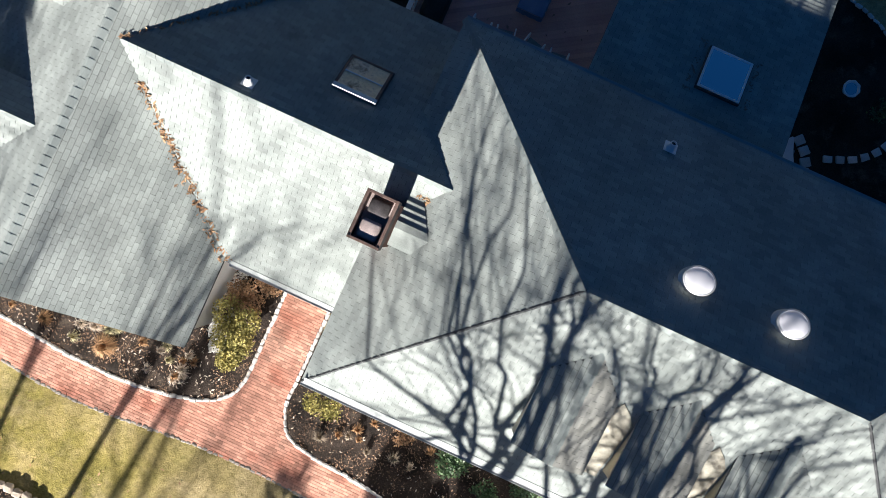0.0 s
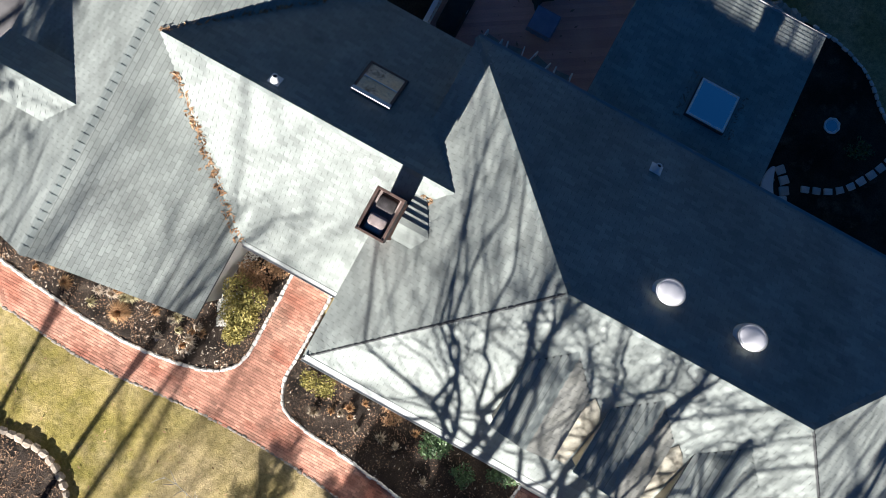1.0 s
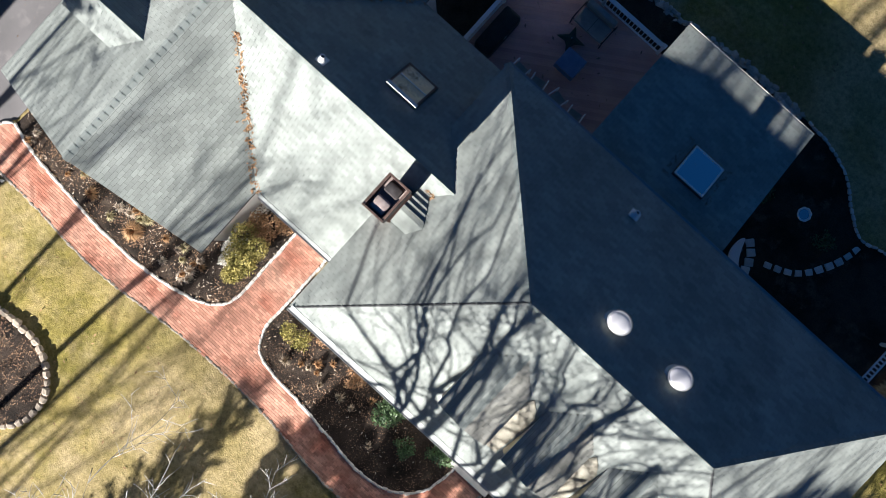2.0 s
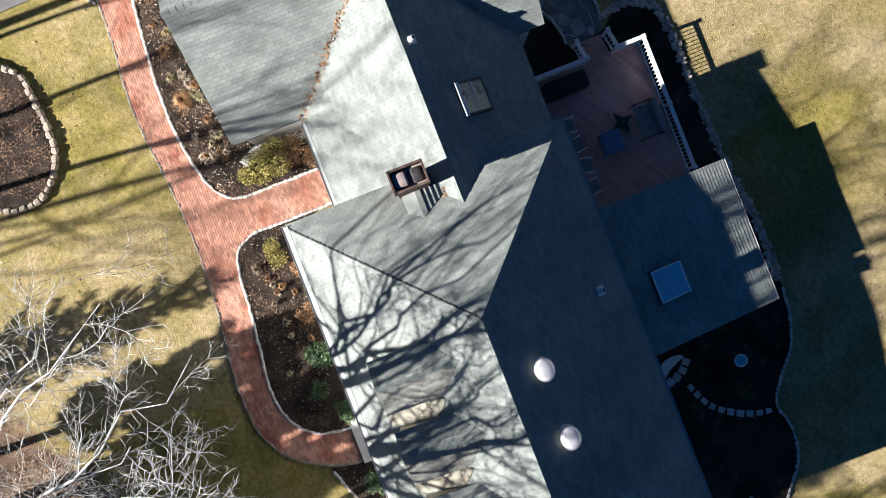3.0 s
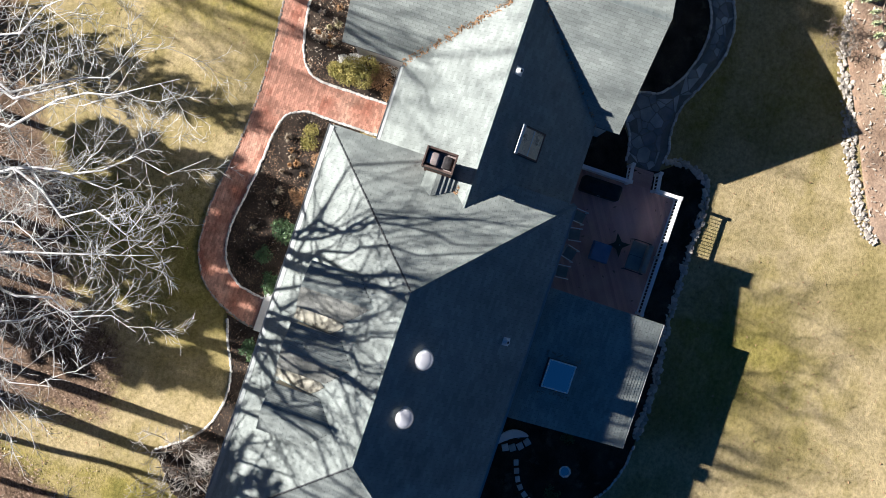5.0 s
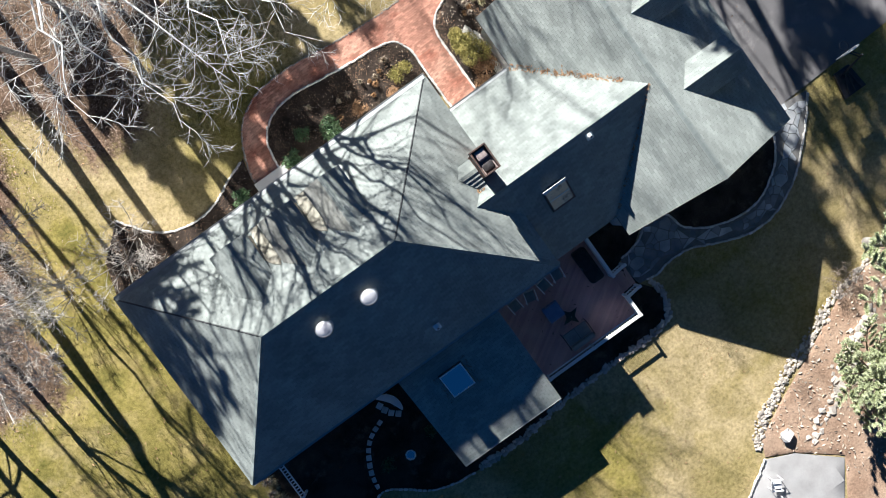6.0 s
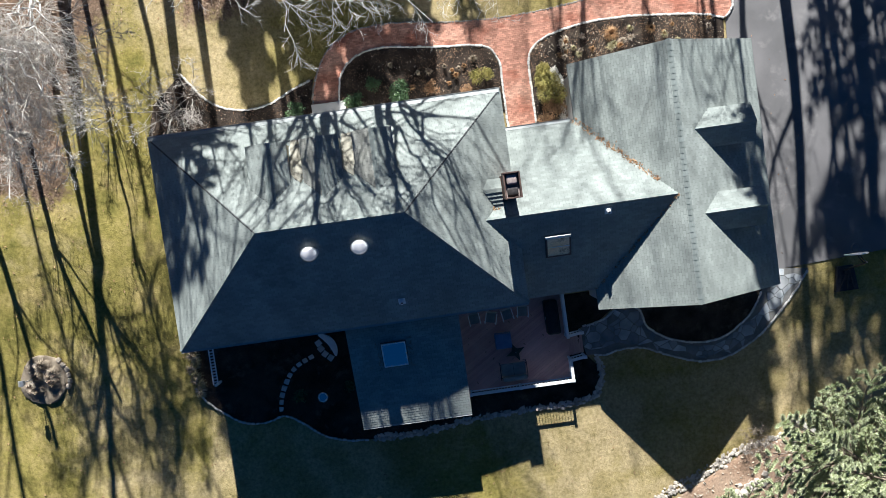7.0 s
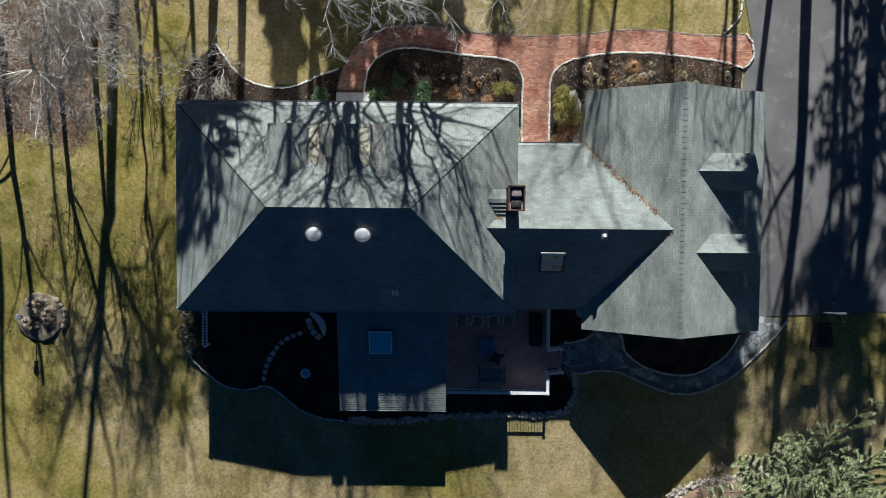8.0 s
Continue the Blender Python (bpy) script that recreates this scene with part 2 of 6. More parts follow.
def slab(top, thick):
    """A flat plate with the given upper outline, counted against the clock seen from above."""
    n = len(top)
    v = [Vector(p) for p in top] + [Vector(p) - Vector((0, 0, thick)) for p in top]
    f = [tuple(range(n)), tuple(range(2 * n - 1, n - 1, -1))]
    f += [(i, i + n, (i + 1) % n + n, (i + 1) % n) for i in range(n)]
    return v, f


def inside(p, poly):
    x, y = p
    odd = False
    j = len(poly) - 1
    for i in range(len(poly)):
        xi, yi = poly[i]
        xj, yj = poly[j]
        if (yi > y) != (yj > y) and x < (xj - xi) * (y - yi) / (yj - yi) + xi:
            odd = not odd
        j = i
    return odd


def smooth_line(pts, step=0.1, closed=False):
    """A rounded line through the points, in even steps."""
    p = [Vector((*q[:2], 0)) for q in pts]
    n = len(p)
    raw = []
    for i in range(n if closed else n - 1):
        if closed:
            a, b, c, d = p[i - 1], p[i], p[(i + 1) % n], p[(i + 2) % n]
        else:
            a, b, c, d = p[max(i - 1, 0)], p[i], p[i + 1], p[min(i + 2, n - 1)]
        for k in range(12):
            t = k / 12
            raw.append(0.5 * (2 * b + (c - a) * t + (2 * a - 5 * b + 4 * c - d) * t * t + (3 * b - a - 3 * c + d) * t ** 3))
    raw.append(p[0] if closed else p[-1])
    out, left = [raw[0]], step
    for a, b in zip(raw, raw[1:]):
        seg = (b - a).length
        while seg >= left and seg > 0:
            a = a + (b - a) * (left / seg)
            out.append(a.copy())
            seg = (b - a).length
            left = step
        left -= seg
    return [(q.x, q.y) for q in out]


def sheet(name, poly, dz, mat, label="", category="", cell=0.25, rough=0.0, kind="structure", side=0.06):
    """Ground cover: a filled outline laid on the ground, with an uneven surface."""
    bm = bmesh.new()
    xs = [p[0] for p in poly]
    ys = [p[1] for p in poly]
    vs = [bm.verts.new((x, y, 0)) for x, y in poly]
    es = [bm.edges.new((vs[i], vs[(i + 1) % len(vs)])) for i in range(len(vs))]
    bmesh.ops.triangle_fill(bm, use_beauty=True, use_dissolve=False, edges=es)
    for axis, lo, hi in (((1, 0, 0), min(xs), max(xs)), ((0, 1, 0), min(ys), max(ys))):
        k = lo + cell
        while k < hi:
            bmesh.ops.bisect_plane(bm, geom=bm.verts[:] + bm.edges[:] + bm.faces[:], plane_co=Vector(axis) * k, plane_no=axis)
            k += cell
    for v in bm.verts:
        edge = v.is_boundary
        h = rough * (0.5 + noise.noise(Vector((v.co.x * 1.7, v.co.y * 1.7, 3))) * 0.9 + noise.noise(Vector((v.co.x * 6, v.co.y * 6, 8))) * 0.4)
        v.co.z = gz(v.co.x, v.co.y) + (dz if not edge else dz * 0.5) + (0 if edge else h)
    for f in bm.faces:
        if f.normal.z < 0:
            f.normal_flip()
    ob = part(name, bm, mat, None, "", True)
    return tagged(ob, label, category, "", kind)




def stone_mesh(name, sx, sy, sz, mat, seed, irregular=0.15, round_=0.3):
    """A rounded block standing on z = 0."""
    r = random.Random(seed)
    bm = bmesh.new()
    box(bm, -sx / 2, sx / 2, -sy / 2, sy / 2, 0, sz)
    bmesh.ops.bevel(bm, geom=bm.edges[:], offset=min(sx, sy, sz) * round_, segments=1, affect="EDGES")
    for v in bm.verts:
        v.co.x += r.uniform(-1, 1) * sx * irregular * 0.5
        v.co.y += r.uniform(-1, 1) * sy * irregular * 0.5
        if v.co.z > 0.01:
            v.co.z += r.uniform(-1, 1) * sz * irregular * 0.5
    me = bpy.data.meshes.new(name)
    bm.to_mesh(me)
    bm.free()
    me.materials.append(mat)
    return me


# ---- ground ----
def litter_edge(x, y):
    """Metres inside the leaf litter under the front wood; negative out on the lawn."""
    if x < -9:
        a = max(-19.2 - x + 0.6 * (y - 8.0), y - 12.7 + 0.5 * (9 + x))
        return min(a, (y - 4.2) * 1.3)
    return max(y - 16.5 + 0.7 * (-3.6 - x), y - 21 - 0.25 * x)


def make_ground():
    near_x = [-45 + 0.6 * i for i in range(151)]
    near_y = [-45 + 0.6 * i for i in range(161)]
    xs = [-3000, -900, -300, -120, -70] + near_x + [70, 120, 300, 900, 3000]
    ys = [-3000, -900, -300, -120, -70] + near_y + [75, 120, 300, 900, 3000]
    verts, litter, green, wood = [], [], [], []
    for y in ys:
        for x in xs:
            b = noise.noise(Vector((x * 0.35, y * 0.35, 0.5))) * 0.025
            verts.append((x, y, gz(x, y) + (b if abs(x) < 44 and abs(y) < 44 else 0) - 0.03))
            w = noise.noise(Vector((x * 0.22, y * 0.22, 7.0))) * 3.4
            # leaf litter under the wood at the north-west, thinning out over the lawn
            a = litter_edge(x, y)
            green.append(min(1.0, max(0.0, 0.36 + 0.6 * noise.noise(Vector((x * 0.13, y * 0.10, 21.0))) + (0.3 if x < -14.5 else 0.0) + (0.08 if y > 9 else 0.0) - 0.22 * (x > 1 and y < -10.5))))
            far = max(abs(x) - 30, abs(y - 2) - 28)
            wood.append(min(1.0, max(0.0, far / 8)))
            litter.append(min(1.0, max(0.0, 0.5 + (a + w) * 0.28)))
    nx = len(xs)
    faces = [(j * nx + i, j * nx + i + 1, (j + 1) * nx + i + 1, (j + 1) * nx + i) for j in range(len(ys) - 1) for i in range(nx - 1)]
    m = bpy.data.materials.new("winter_lawn")
    m.use_nodes = True
    n, l = m.node_tree.nodes, m.node_tree.links
    b = n["Principled BSDF"]
    b.inputs["Roughness"].default_value = 1.0
    b.inputs["Specular IOR Level"].default_value = 0.1
    co = n.new("ShaderNodeTexCoord")

    def nz(scale, detail=5, rough=0.6):
        k = n.new("ShaderNodeTexNoise")
        k.inputs["Scale"].default_value = scale
        k.inputs["Detail"].default_value = detail
        k.inputs["Roughness"].default_value = rough
        l.new(co.outputs["Object"], k.inputs["Vector"])
        return k.outputs["Fac"]

    def ramp(fac, *stops):
        r = n.new("ShaderNodeValToRGB")
        e = r.color_ramp.elements
        e[0].position, e[0].color = stops[0][0], (*stops[0][1], 1)
        e[1].position, e[1].color = stops[-1][0], (*stops[-1][1], 1)
        for p, c in stops[1:-1]:
            e.new(p).color = (*c, 1)
        l.new(fac, r.inputs["Fac"])
        return r.outputs["Color"]

    def mix(fac, a, c, how="MIX"):
        k = n.new("ShaderNodeMixRGB")
        k.blend_type = how
        if isinstance(fac, float):
            k.inputs["Fac"].default_value = fac
        else:
            l.new(fac, k.inputs["Fac"])
        l.new(a, k.inputs["Color1"])
        l.new(c, k.inputs["Color2"])
        return k.outputs["Color"]

    grass = ramp(nz(0.16, 6, 0.62), (0.28, (0.202, 0.174, 0.066)), (0.42, (0.338, 0.278, 0.126)), (0.54, (0.498, 0.404, 0.234)), (0.62, (0.362, 0.296, 0.141)), (0.74, (0.517, 0.428, 0.258)))
    lush = ramp(nz(0.5, 6, 0.65), (0.30, (0.160, 0.150, 0.038)), (0.5, (0.310, 0.264, 0.080)), (0.7, (0.442, 0.352, 0.150)))
    ga = n.new("ShaderNodeAttribute")
    ga.attribute_name = "green"
    gm = n.new("ShaderNodeMath")
    gm.operation = "MULTIPLY_ADD"
    gm.inputs[1].default_value = 0.9
    l.new(nz(0.8, 6, 0.7), gm.inputs[0])
    l.new(ga.outputs["Fac"], gm.inputs[2])
    gr = n.new("ShaderNodeMapRange")
    gr.inputs["From Min"].default_value = 0.78
    gr.inputs["From Max"].default_value = 1.12
    l.new(gm.outputs[0], gr.inputs["Value"])
    grass = mix(gr.outputs["Result"], grass, lush)
    tuft = ramp(nz(5.0, 6, 0.75), (0.32, (0.58, 0.59, 0.50)), (0.5, (0.97, 0.96, 0.93)), (0.68, (1.28, 1.26, 1.20)))
    grass = mix(1.0, grass, tuft, "MULTIPLY")
    blade = ramp(nz(26.0, 3, 0.7), (0.34, (0.80, 0.80, 0.76)), (0.62, (1.12, 1.11, 1.09)))
    grass = mix(1.0, grass, blade, "MULTIPLY")
    leaves = ramp(nz(7.0, 6, 0.8), (0.30, (0.032, 0.022, 0.017)), (0.43, (0.125, 0.091, 0.068)), (0.57, (0.251, 0.188, 0.141)), (0.72, (0.388, 0.307, 0.238)))
    drift = ramp(nz(0.55, 5, 0.6), (0.35, (0.50, 0.47, 0.42)), (0.6, (1.15, 1.06, 0.95)))
    leaves = mix(1.0, leaves, drift, "MULTIPLY")
    at = n.new("ShaderNodeAttribute")
    at.attribute_name = "litter"
    wob = n.new("ShaderNodeMath")
    wob.operation = "MULTIPLY_ADD"
    wob.inputs[1].default_value = 1.3
    wob.inputs[2].default_value = -0.65
    l.new(nz(1.6, 7, 0.75), wob.inputs[0])
    add = n.new("ShaderNodeMath")
    add.operation = "ADD"
    l.new(at.outputs["Fac"], add.inputs[0])
    l.new(wob.outputs[0], add.inputs[1])
    mask = n.new("ShaderNodeMapRange")
    mask.inputs["From Min"].default_value = 0.35
    mask.inputs["From Max"].default_value = 0.65
    l.new(add.outputs[0], mask.inputs["Value"])
    deep = n.new("ShaderNodeAttribute")
    deep.attribute_name = "wood"
    floor_ = ramp(nz(0.8, 6, 0.7), (0.35, (0.022, 0.019, 0.014)), (0.65, (0.065, 0.052, 0.037)))
    l.new(mix(deep.outputs["Fac"], mix(mask.outputs["Result"], grass, leaves), floor_), b.inputs["Base Color"])
    bp = n.new("ShaderNodeBump")
    bp.inputs["Strength"].default_value = 1.0
    bp.inputs["Distance"].default_value = 0.05
    l.new(nz(14.0, 5, 0.8), bp.inputs["Height"])
    l.new(bp.outputs["Normal"], b.inputs["Normal"])
    me = mesh_of("ground", verts, faces, m, True)
    att = me.attributes.new("litter", "FLOAT", "POINT")
    att.data.foreach_set("value", litter)
    att = me.attributes.new("wood", "FLOAT", "POINT")
    att.data.foreach_set("value", wood)
    att = me.attributes.new("green", "FLOAT", "POINT")
    att.data.foreach_set("value", green)
    tagged(link("ground", me), "straw-coloured winter lawn with brown leaf litter under trees", "ground", "", "structure")


make_ground()

# outlines on the ground
PATH_OUT = [(-6.0, 6.5), (-6.05, 7.2), (-5.72, 8.36), (-5.2, 9.32), (-4.5, 10.05), (-3.3, 10.6), (-1.5, 10.72), (0.2, 10.55), (2.3, 10.3), (4.5, 10.2),
            (6.5, 10.25), (8.4, 10.42), (10.3, 10.58), (12.2, 10.52), (13.8, 10.36), (15.7, 10.3), (16.6, 10.42)]
PATH_END = [(16.6, 10.42), (17.0, 9.85), (17.0, 9.0), (16.5, 8.5)]
PATH_BED_E = [(16.5, 8.5), (15.6, 8.82), (14.0, 9.05), (11.5, 9.3), (9.0, 9.28), (7.2, 8.95), (6.25, 8.5), (5.8, 7.8), (5.75, 6.2), (5.76, 4.1)]
PATH_BED_W = [(4.22, 4.1), (4.23, 6.6), (4.2, 7.9), (3.75, 8.68), (2.9, 8.95), (1.6, 9.05), (-0.3, 9.3), (-2.2, 9.5), (-3.45, 9.2), (-4.25, 8.5), (-4.55, 7.6), (-4.62, 6.5)]
l_out, l_end = smooth_line(PATH_OUT, 0.15), smooth_line(PATH_END, 0.15)
l_be, l_bw = smooth_line(PATH_BED_E, 0.15), smooth_line(PATH_BED_W, 0.15)
PATH_POLY = l_out + l_end[1:] + l_be[1:] + l_bw
sheet("path", PATH_POLY, 0.03, JOINT, "red brick front walk on sand joints", "path", cell=2.0)
BED_E = l_be + [(7.7, 3.6), (7.7, 6.2), (16.3, 6.2)]
sheet("mulch_bed", BED_E, 0.05, MULCH, "dark mulch bed beside garage with dry plants", "flower bed", rough=0.06)
BED_W = l_bw + [(-4.6, 5.2), (4.2, 5.2)]
sheet("mulch_bed", BED_W, 0.05, MULCH, "dark mulch bed between brick walk and house", "flower bed", rough=0.06)
EDGE_NW = [(-12.9, 9.6), (-12.36, 8.84), (-11.75, 8.07), (-10.82, 7.46), (-9.58, 7.21), (-8.33, 7.37), (-7.08, 7.93), (-5.83, 8.39)]
l_nw = smooth_line(EDGE_NW, 0.15)
sheet("mulch_bed", l_nw + [(-6.1, 7.3), (-6.05, 5.2), (-14.2, 5.2), (-15.2, 6.3), (-14.6, 8.2)], 0.05, MULCH, "shaded mulch bed at house corner", "flower bed", rough=0.06)
EDGE_S = [(-14.9, -7.5), (-14.5, -8.25), (-13.7, -9.01), (-12.56, -9.82), (-11.26, -9.97), (-10.28, -9.73), (-9.3, -10.28), (-8.32, -11.1), (-7.02, -11.58), (-5.71, -11.73)]
l_s = smooth_line(EDGE_S, 0.15)
sheet("mulch_bed", l_s + [(-5.5, -11.73), (-2.77, -11.7), (0.49, -11.34), (3.43, -11.25), (5.71, -11.29), (7.01, -11.05), (7.45, -10.28), (7.5, -9.46), (6.9, -8.7), (6.6, -7.2), (7.9, -6.85), (8.7, -6.3), (9.0, -5.2), (-14.6, -5.2)],
      0.05, MULCH, "shaded mulch bed behind the house", "flower bed", rough=0.06)
FLAG_OUT = [(7.3, -8.75), (8.01, -8.84), (8.81, -8.68), (10.1, -8.77), (11.72, -9.49), (13.34, -9.97), (14.95, -9.81), (16.55, -8.99), (17.81, -7.86), (18.91, -6.72), (19.75, -5.59)]
FLAG_IN = [(17.6, -5.35), (16.98, -6.56), (16.2, -7.7), (14.61, -8.74), (13.0, -8.84), (11.38, -8.35), (10.41, -7.54), (10.1, -6.6), (9.2, -5.9), (8.79, -6.41), (7.99, -6.9), (6.75, -7.1)]
l_fo, l_fi = smooth_line(FLAG_OUT, 0.15), smooth_line(FLAG_IN, 0.15)
FLAG_POLY = l_fo + l_fi + [(6.75, -8.7)]
sheet("flagstone_walk", FLAG_POLY, 0.02, FLAG_BED, "curving flagstone walk of irregular grey stones", "path", cell=2.0)
sheet("mulch_bed", l_fi[2:-28] + [(10.2, -5.0), (17.2, -5.0)], 0.04, MULCH, "shaded mulch bed behind the garage", "flower bed", rough=0.05)
DRIVE = [(17.6, -5.38), (18.2, -5.45), (26.0, -5.1), (34, -4.8), (34, 46), (16.6, 46), (16.5, 14), (16.55, 12.3), (16.9, 10.5), (17.05, 9.8), (17.0, 8.9), (16.6, 8.4), (16.55, 7.3), (16.0, 6.9), (16.0, -4.0)]
sheet("driveway", DRIVE, 0.02, ASPHALT, "weathered grey asphalt driveway beside garage", "driveway", cell=1.0)
EARTH_POLY = [(24, -13.4), (18.2, -14.6), (16.5, -15.1), (14.8, -15.5), (12.1, -16.9), (9.5, -18.1), (7.4, -19.2), (7.0, -20.1), (8.4, -20.8), (10.5, -22.5), (9, -25), (6, -30), (26, -30)]
sheet("bare_earth", EARTH_POLY, 0.03, EARTH, "pinkish bare planting earth behind stone border", "flower bed", rough=0.06)
sheet("patio", [(6.95, -20.2), (8.4, -20.85), (10.4, -22.6), (8.6, -25.2), (2.6, -25.6), (0.7, -24.3), (2.41, -23.11), (4.54, -21.72)], 0.05, PATIO, "grey concrete patio edged with stone", "patio", cell=1.0)
ISLAND = [(13.8, 14.35), (11.8, 14.1), (10.3, 14.15), (9.2, 14.75), (8.6, 15.7), (8.75, 16.9), (9.6, 17.75), (10.8, 17.95), (12.6, 17.6), (14.2, 17.3), (14.9, 15.9)]
l_is = smooth_line(ISLAND, 0.15, True)
sheet("mulch_bed", l_is[:-1], 0.09, MULCH, "island bed of brown mulch ringed with stone", "flower bed", rough=0.08)
RING = [(-23.2 + 1.35 * math.cos(a) + 0.1 * math.sin(3 * a), -5.85 + 1.4 * math.sin(a)) for a in [k * 0.3142 for k in range(20)]]
sheet("mulch_bed", RING, 0.08, DEADGRASS, "small round bed with dead plants", "flower bed", rough=0.08)


# ---- the house ----
house = empty("house", "low shingled house with hipped and gabled roofs and attached garage", "house")
Z_E, Z_R = 4.2, 7.4
MX0, MX1, MY0, MY1 = -13.62, 3.62, -4.72, 5.78
RX0, RX1, RY = -8.36, -1.62, 0.5
G0, G1, GX, GS, GN = 7.3, 16.7, 11.62, -5.8, 6.78
GE, GR = 2.55, 5.4
CY, CZ, CN, CS = -0.42, 5.17, 4.0, -4.72
CSL = 0.605
MSL = (Z_R - Z_E) / (MX1 - RX1)
GWS = (GR - GE) / (GX - G0)
GES = (GR - GE) / (G1 - GX)


def frame_of(poly):
    """Origin, along-eave and up-slope directions of a roof plane whose first edge is the eave."""
    o = Vector(poly[0])
    u = (Vector(poly[1]) - o).normalized()
    nrm = Vector((0, 0, 0))
    for i in range(1, len(poly) - 1):
        nrm += (Vector(poly[i]) - o).cross(Vector(poly[i + 1]) - o)
    nrm.normalize()
    return o, u, nrm.cross(u), nrm


def shingle_quads(poly, tab=0.305, row=0.143, seed=1, keep=None):
    """Courses of single shingles, each a little proud of the course above it."""
    o, u, w, nrm = frame_of(poly)
    p2 = [((Vector(p) - o).dot(u), (Vector(p) - o).dot(w)) for p in poly]
    vmax = max(p[1] for p in p2)
    r = random.Random(seed)
    verts, faces = [], []
    v = 0.0
    course = 0
    a0 = min(p[0] for p in p2)
    while v < vmax - 0.02:
        mid = min(v + row * 0.5, vmax - 0.005)
        cuts = []
        for i in range(len(p2)):
            (ua, va), (ub, vb) = p2[i], p2[(i + 1) % len(p2)]
            if (va > mid) != (vb > mid):
                cuts.append(ua + (ub - ua) * (mid - va) / (vb - va))
        cuts.sort()
        for a, b in zip(cuts[::2], cuts[1::2]):
            x = a0 - tab * (0.5 * (course % 2) + 0.03 * r.random())
            while x + tab < a:
                x += tab
            while x < b:
                wd = tab
                xa, xb = max(a, x + 0.0038), min(b, x + wd - 0.0038)
                x += wd
                if xb - xa < 0.02:
                    continue
                v1 = min(v + row - 0.009, vmax)
                low = 0.018 + r.uniform(-0.003, 0.003)
                q = [o + u * xa + w * v + nrm * low, o + u * xb + w * v + nrm * low, o + u * xb + w * v1 + nrm * 0.004, o + u * xa + w * v1 + nrm * 0.004,
                     o + u * xa + w * v, o + u * xb + w * v]
                if keep and not keep(sum(q[:4], Vector()) / 4):
                    continue
                k = len(verts)
                verts += q
                faces += [(k, k + 1, k + 2, k + 3), (k + 4, k + 5, k + 1, k), (k + 4, k, k + 3), (k + 5, k + 2, k + 1)]
        v += row
        course += 1
    return verts, faces


def slope(poly, parent, seed, thick=0.14, mat=None, apart=None, label="", eave=True):
    """A roof plane: deck, shingles, and single shingle pieces over the stretch named by apart."""
    v, f = slab(poly, thick)
    deck = link("roof_slope", mesh_of("roof_slope", v, f, UNDERLAY), parent, label)
    sv, sf = shingle_quads(poly, seed=seed, keep=(lambda c: not apart(c)) if apart else None)
    sh = link("shingles", mesh_of("shingles", sv, sf, mat or SHINGLE), deck)
    tagged(sh, kind="stuff")
    PENDING.append((poly, seed, apart, deck)) if apart else None
    return deck


PENDING = []
roof = link("main_roof", mesh_of("main_roof", *slab([(MX0 + 0.4, MY0 + 0.4, Z_E - 0.02), (MX1 - 0.4, MY0 + 0.4, Z_E - 0.02), (MX1 - 0.4, MY1 - 0.4, Z_E - 0.02), (MX0 + 0.4, MY1 - 0.4, Z_E - 0.02)], 0.1), WHITE), house, "hipped main roof of grey-green shingles")
slope([(MX1, MY1, Z_E), (MX0, MY1, Z_E), (RX0, RY, Z_R), (RX1, RY, Z_R)], roof, 11)
slope([(MX0, MY0, Z_E), (MX1, MY0, Z_E), (RX1, RY, Z_R), (RX0, RY, Z_R)], roof, 12)
slope([(MX1, MY0, Z_E), (MX1, MY1, Z_E), (RX1, RY, Z_R)], roof, 13)
slope([(MX0, MY1, Z_E), (MX0, MY0, Z_E), (RX0, RY, Z_R)], roof, 14)
garage_roof = link("garage_roof", mesh_of("garage_roof", *slab([(G0 + 0.4, GS + 0.3, GE), (G1 - 0.4, GS + 0.3, GE), (G1 - 0.4, GN - 0.3, GE), (G0 + 0.4, GN - 0.3, GE)], 0.1), WHITE), house, "gabled garage roof of grey-green shingles")
slope([(G0, GN, GE), (G0, GS, GE), (GX, GS, GR), (GX, GN, GR)], garage_roof, 15, apart=lambda c: 8.2 < c.x < 9.6 and 2.6 < c.y < 6.2)
slope([(G1, GS, GE), (G1, GN, GE), (GX, GN, GR), (GX, GS, GR)], garage_roof, 16)
link_roof = link("link_roof", mesh_of("link_roof", *slab([(2.6, CS + 0.4, 2.55), (G0 + 0.2, CS + 0.4, 2.55), (G0 + 0.2, CN - 0.4, 2.55), (2.6, CN - 0.4, 2.55)], 0.1), WHITE), house, "lower roof joining main house and garage")
ze_n, ze_s = CZ - CSL * (CN - CY), CZ - CSL * (CY - CS)
xm = MX1 - (CZ - Z_E) / MSL      # where the low ridge runs into the main roof
xg = GX - (GR - CZ) / GWS          # and into the garage roof
xgn = GX - (GR - ze_n) / GWS
xgs = GX - (GR - ze_s) / GWS
slope([(xgn + 0.02, CN, ze_n), (3.4, CN, ze_n), (3.4, CY + (CZ - Z_E) / CSL, Z_E), (xm, CY, CZ), (xg, CY, CZ)], link_roof, 17)
slope([(3.4, CS, ze_s), (xgs + 0.02, CS, ze_s), (xg, CY, CZ), (xm, CY, CZ), (3.4, CY - (CZ - Z_E) / CSL, Z_E)], link_roof, 18)
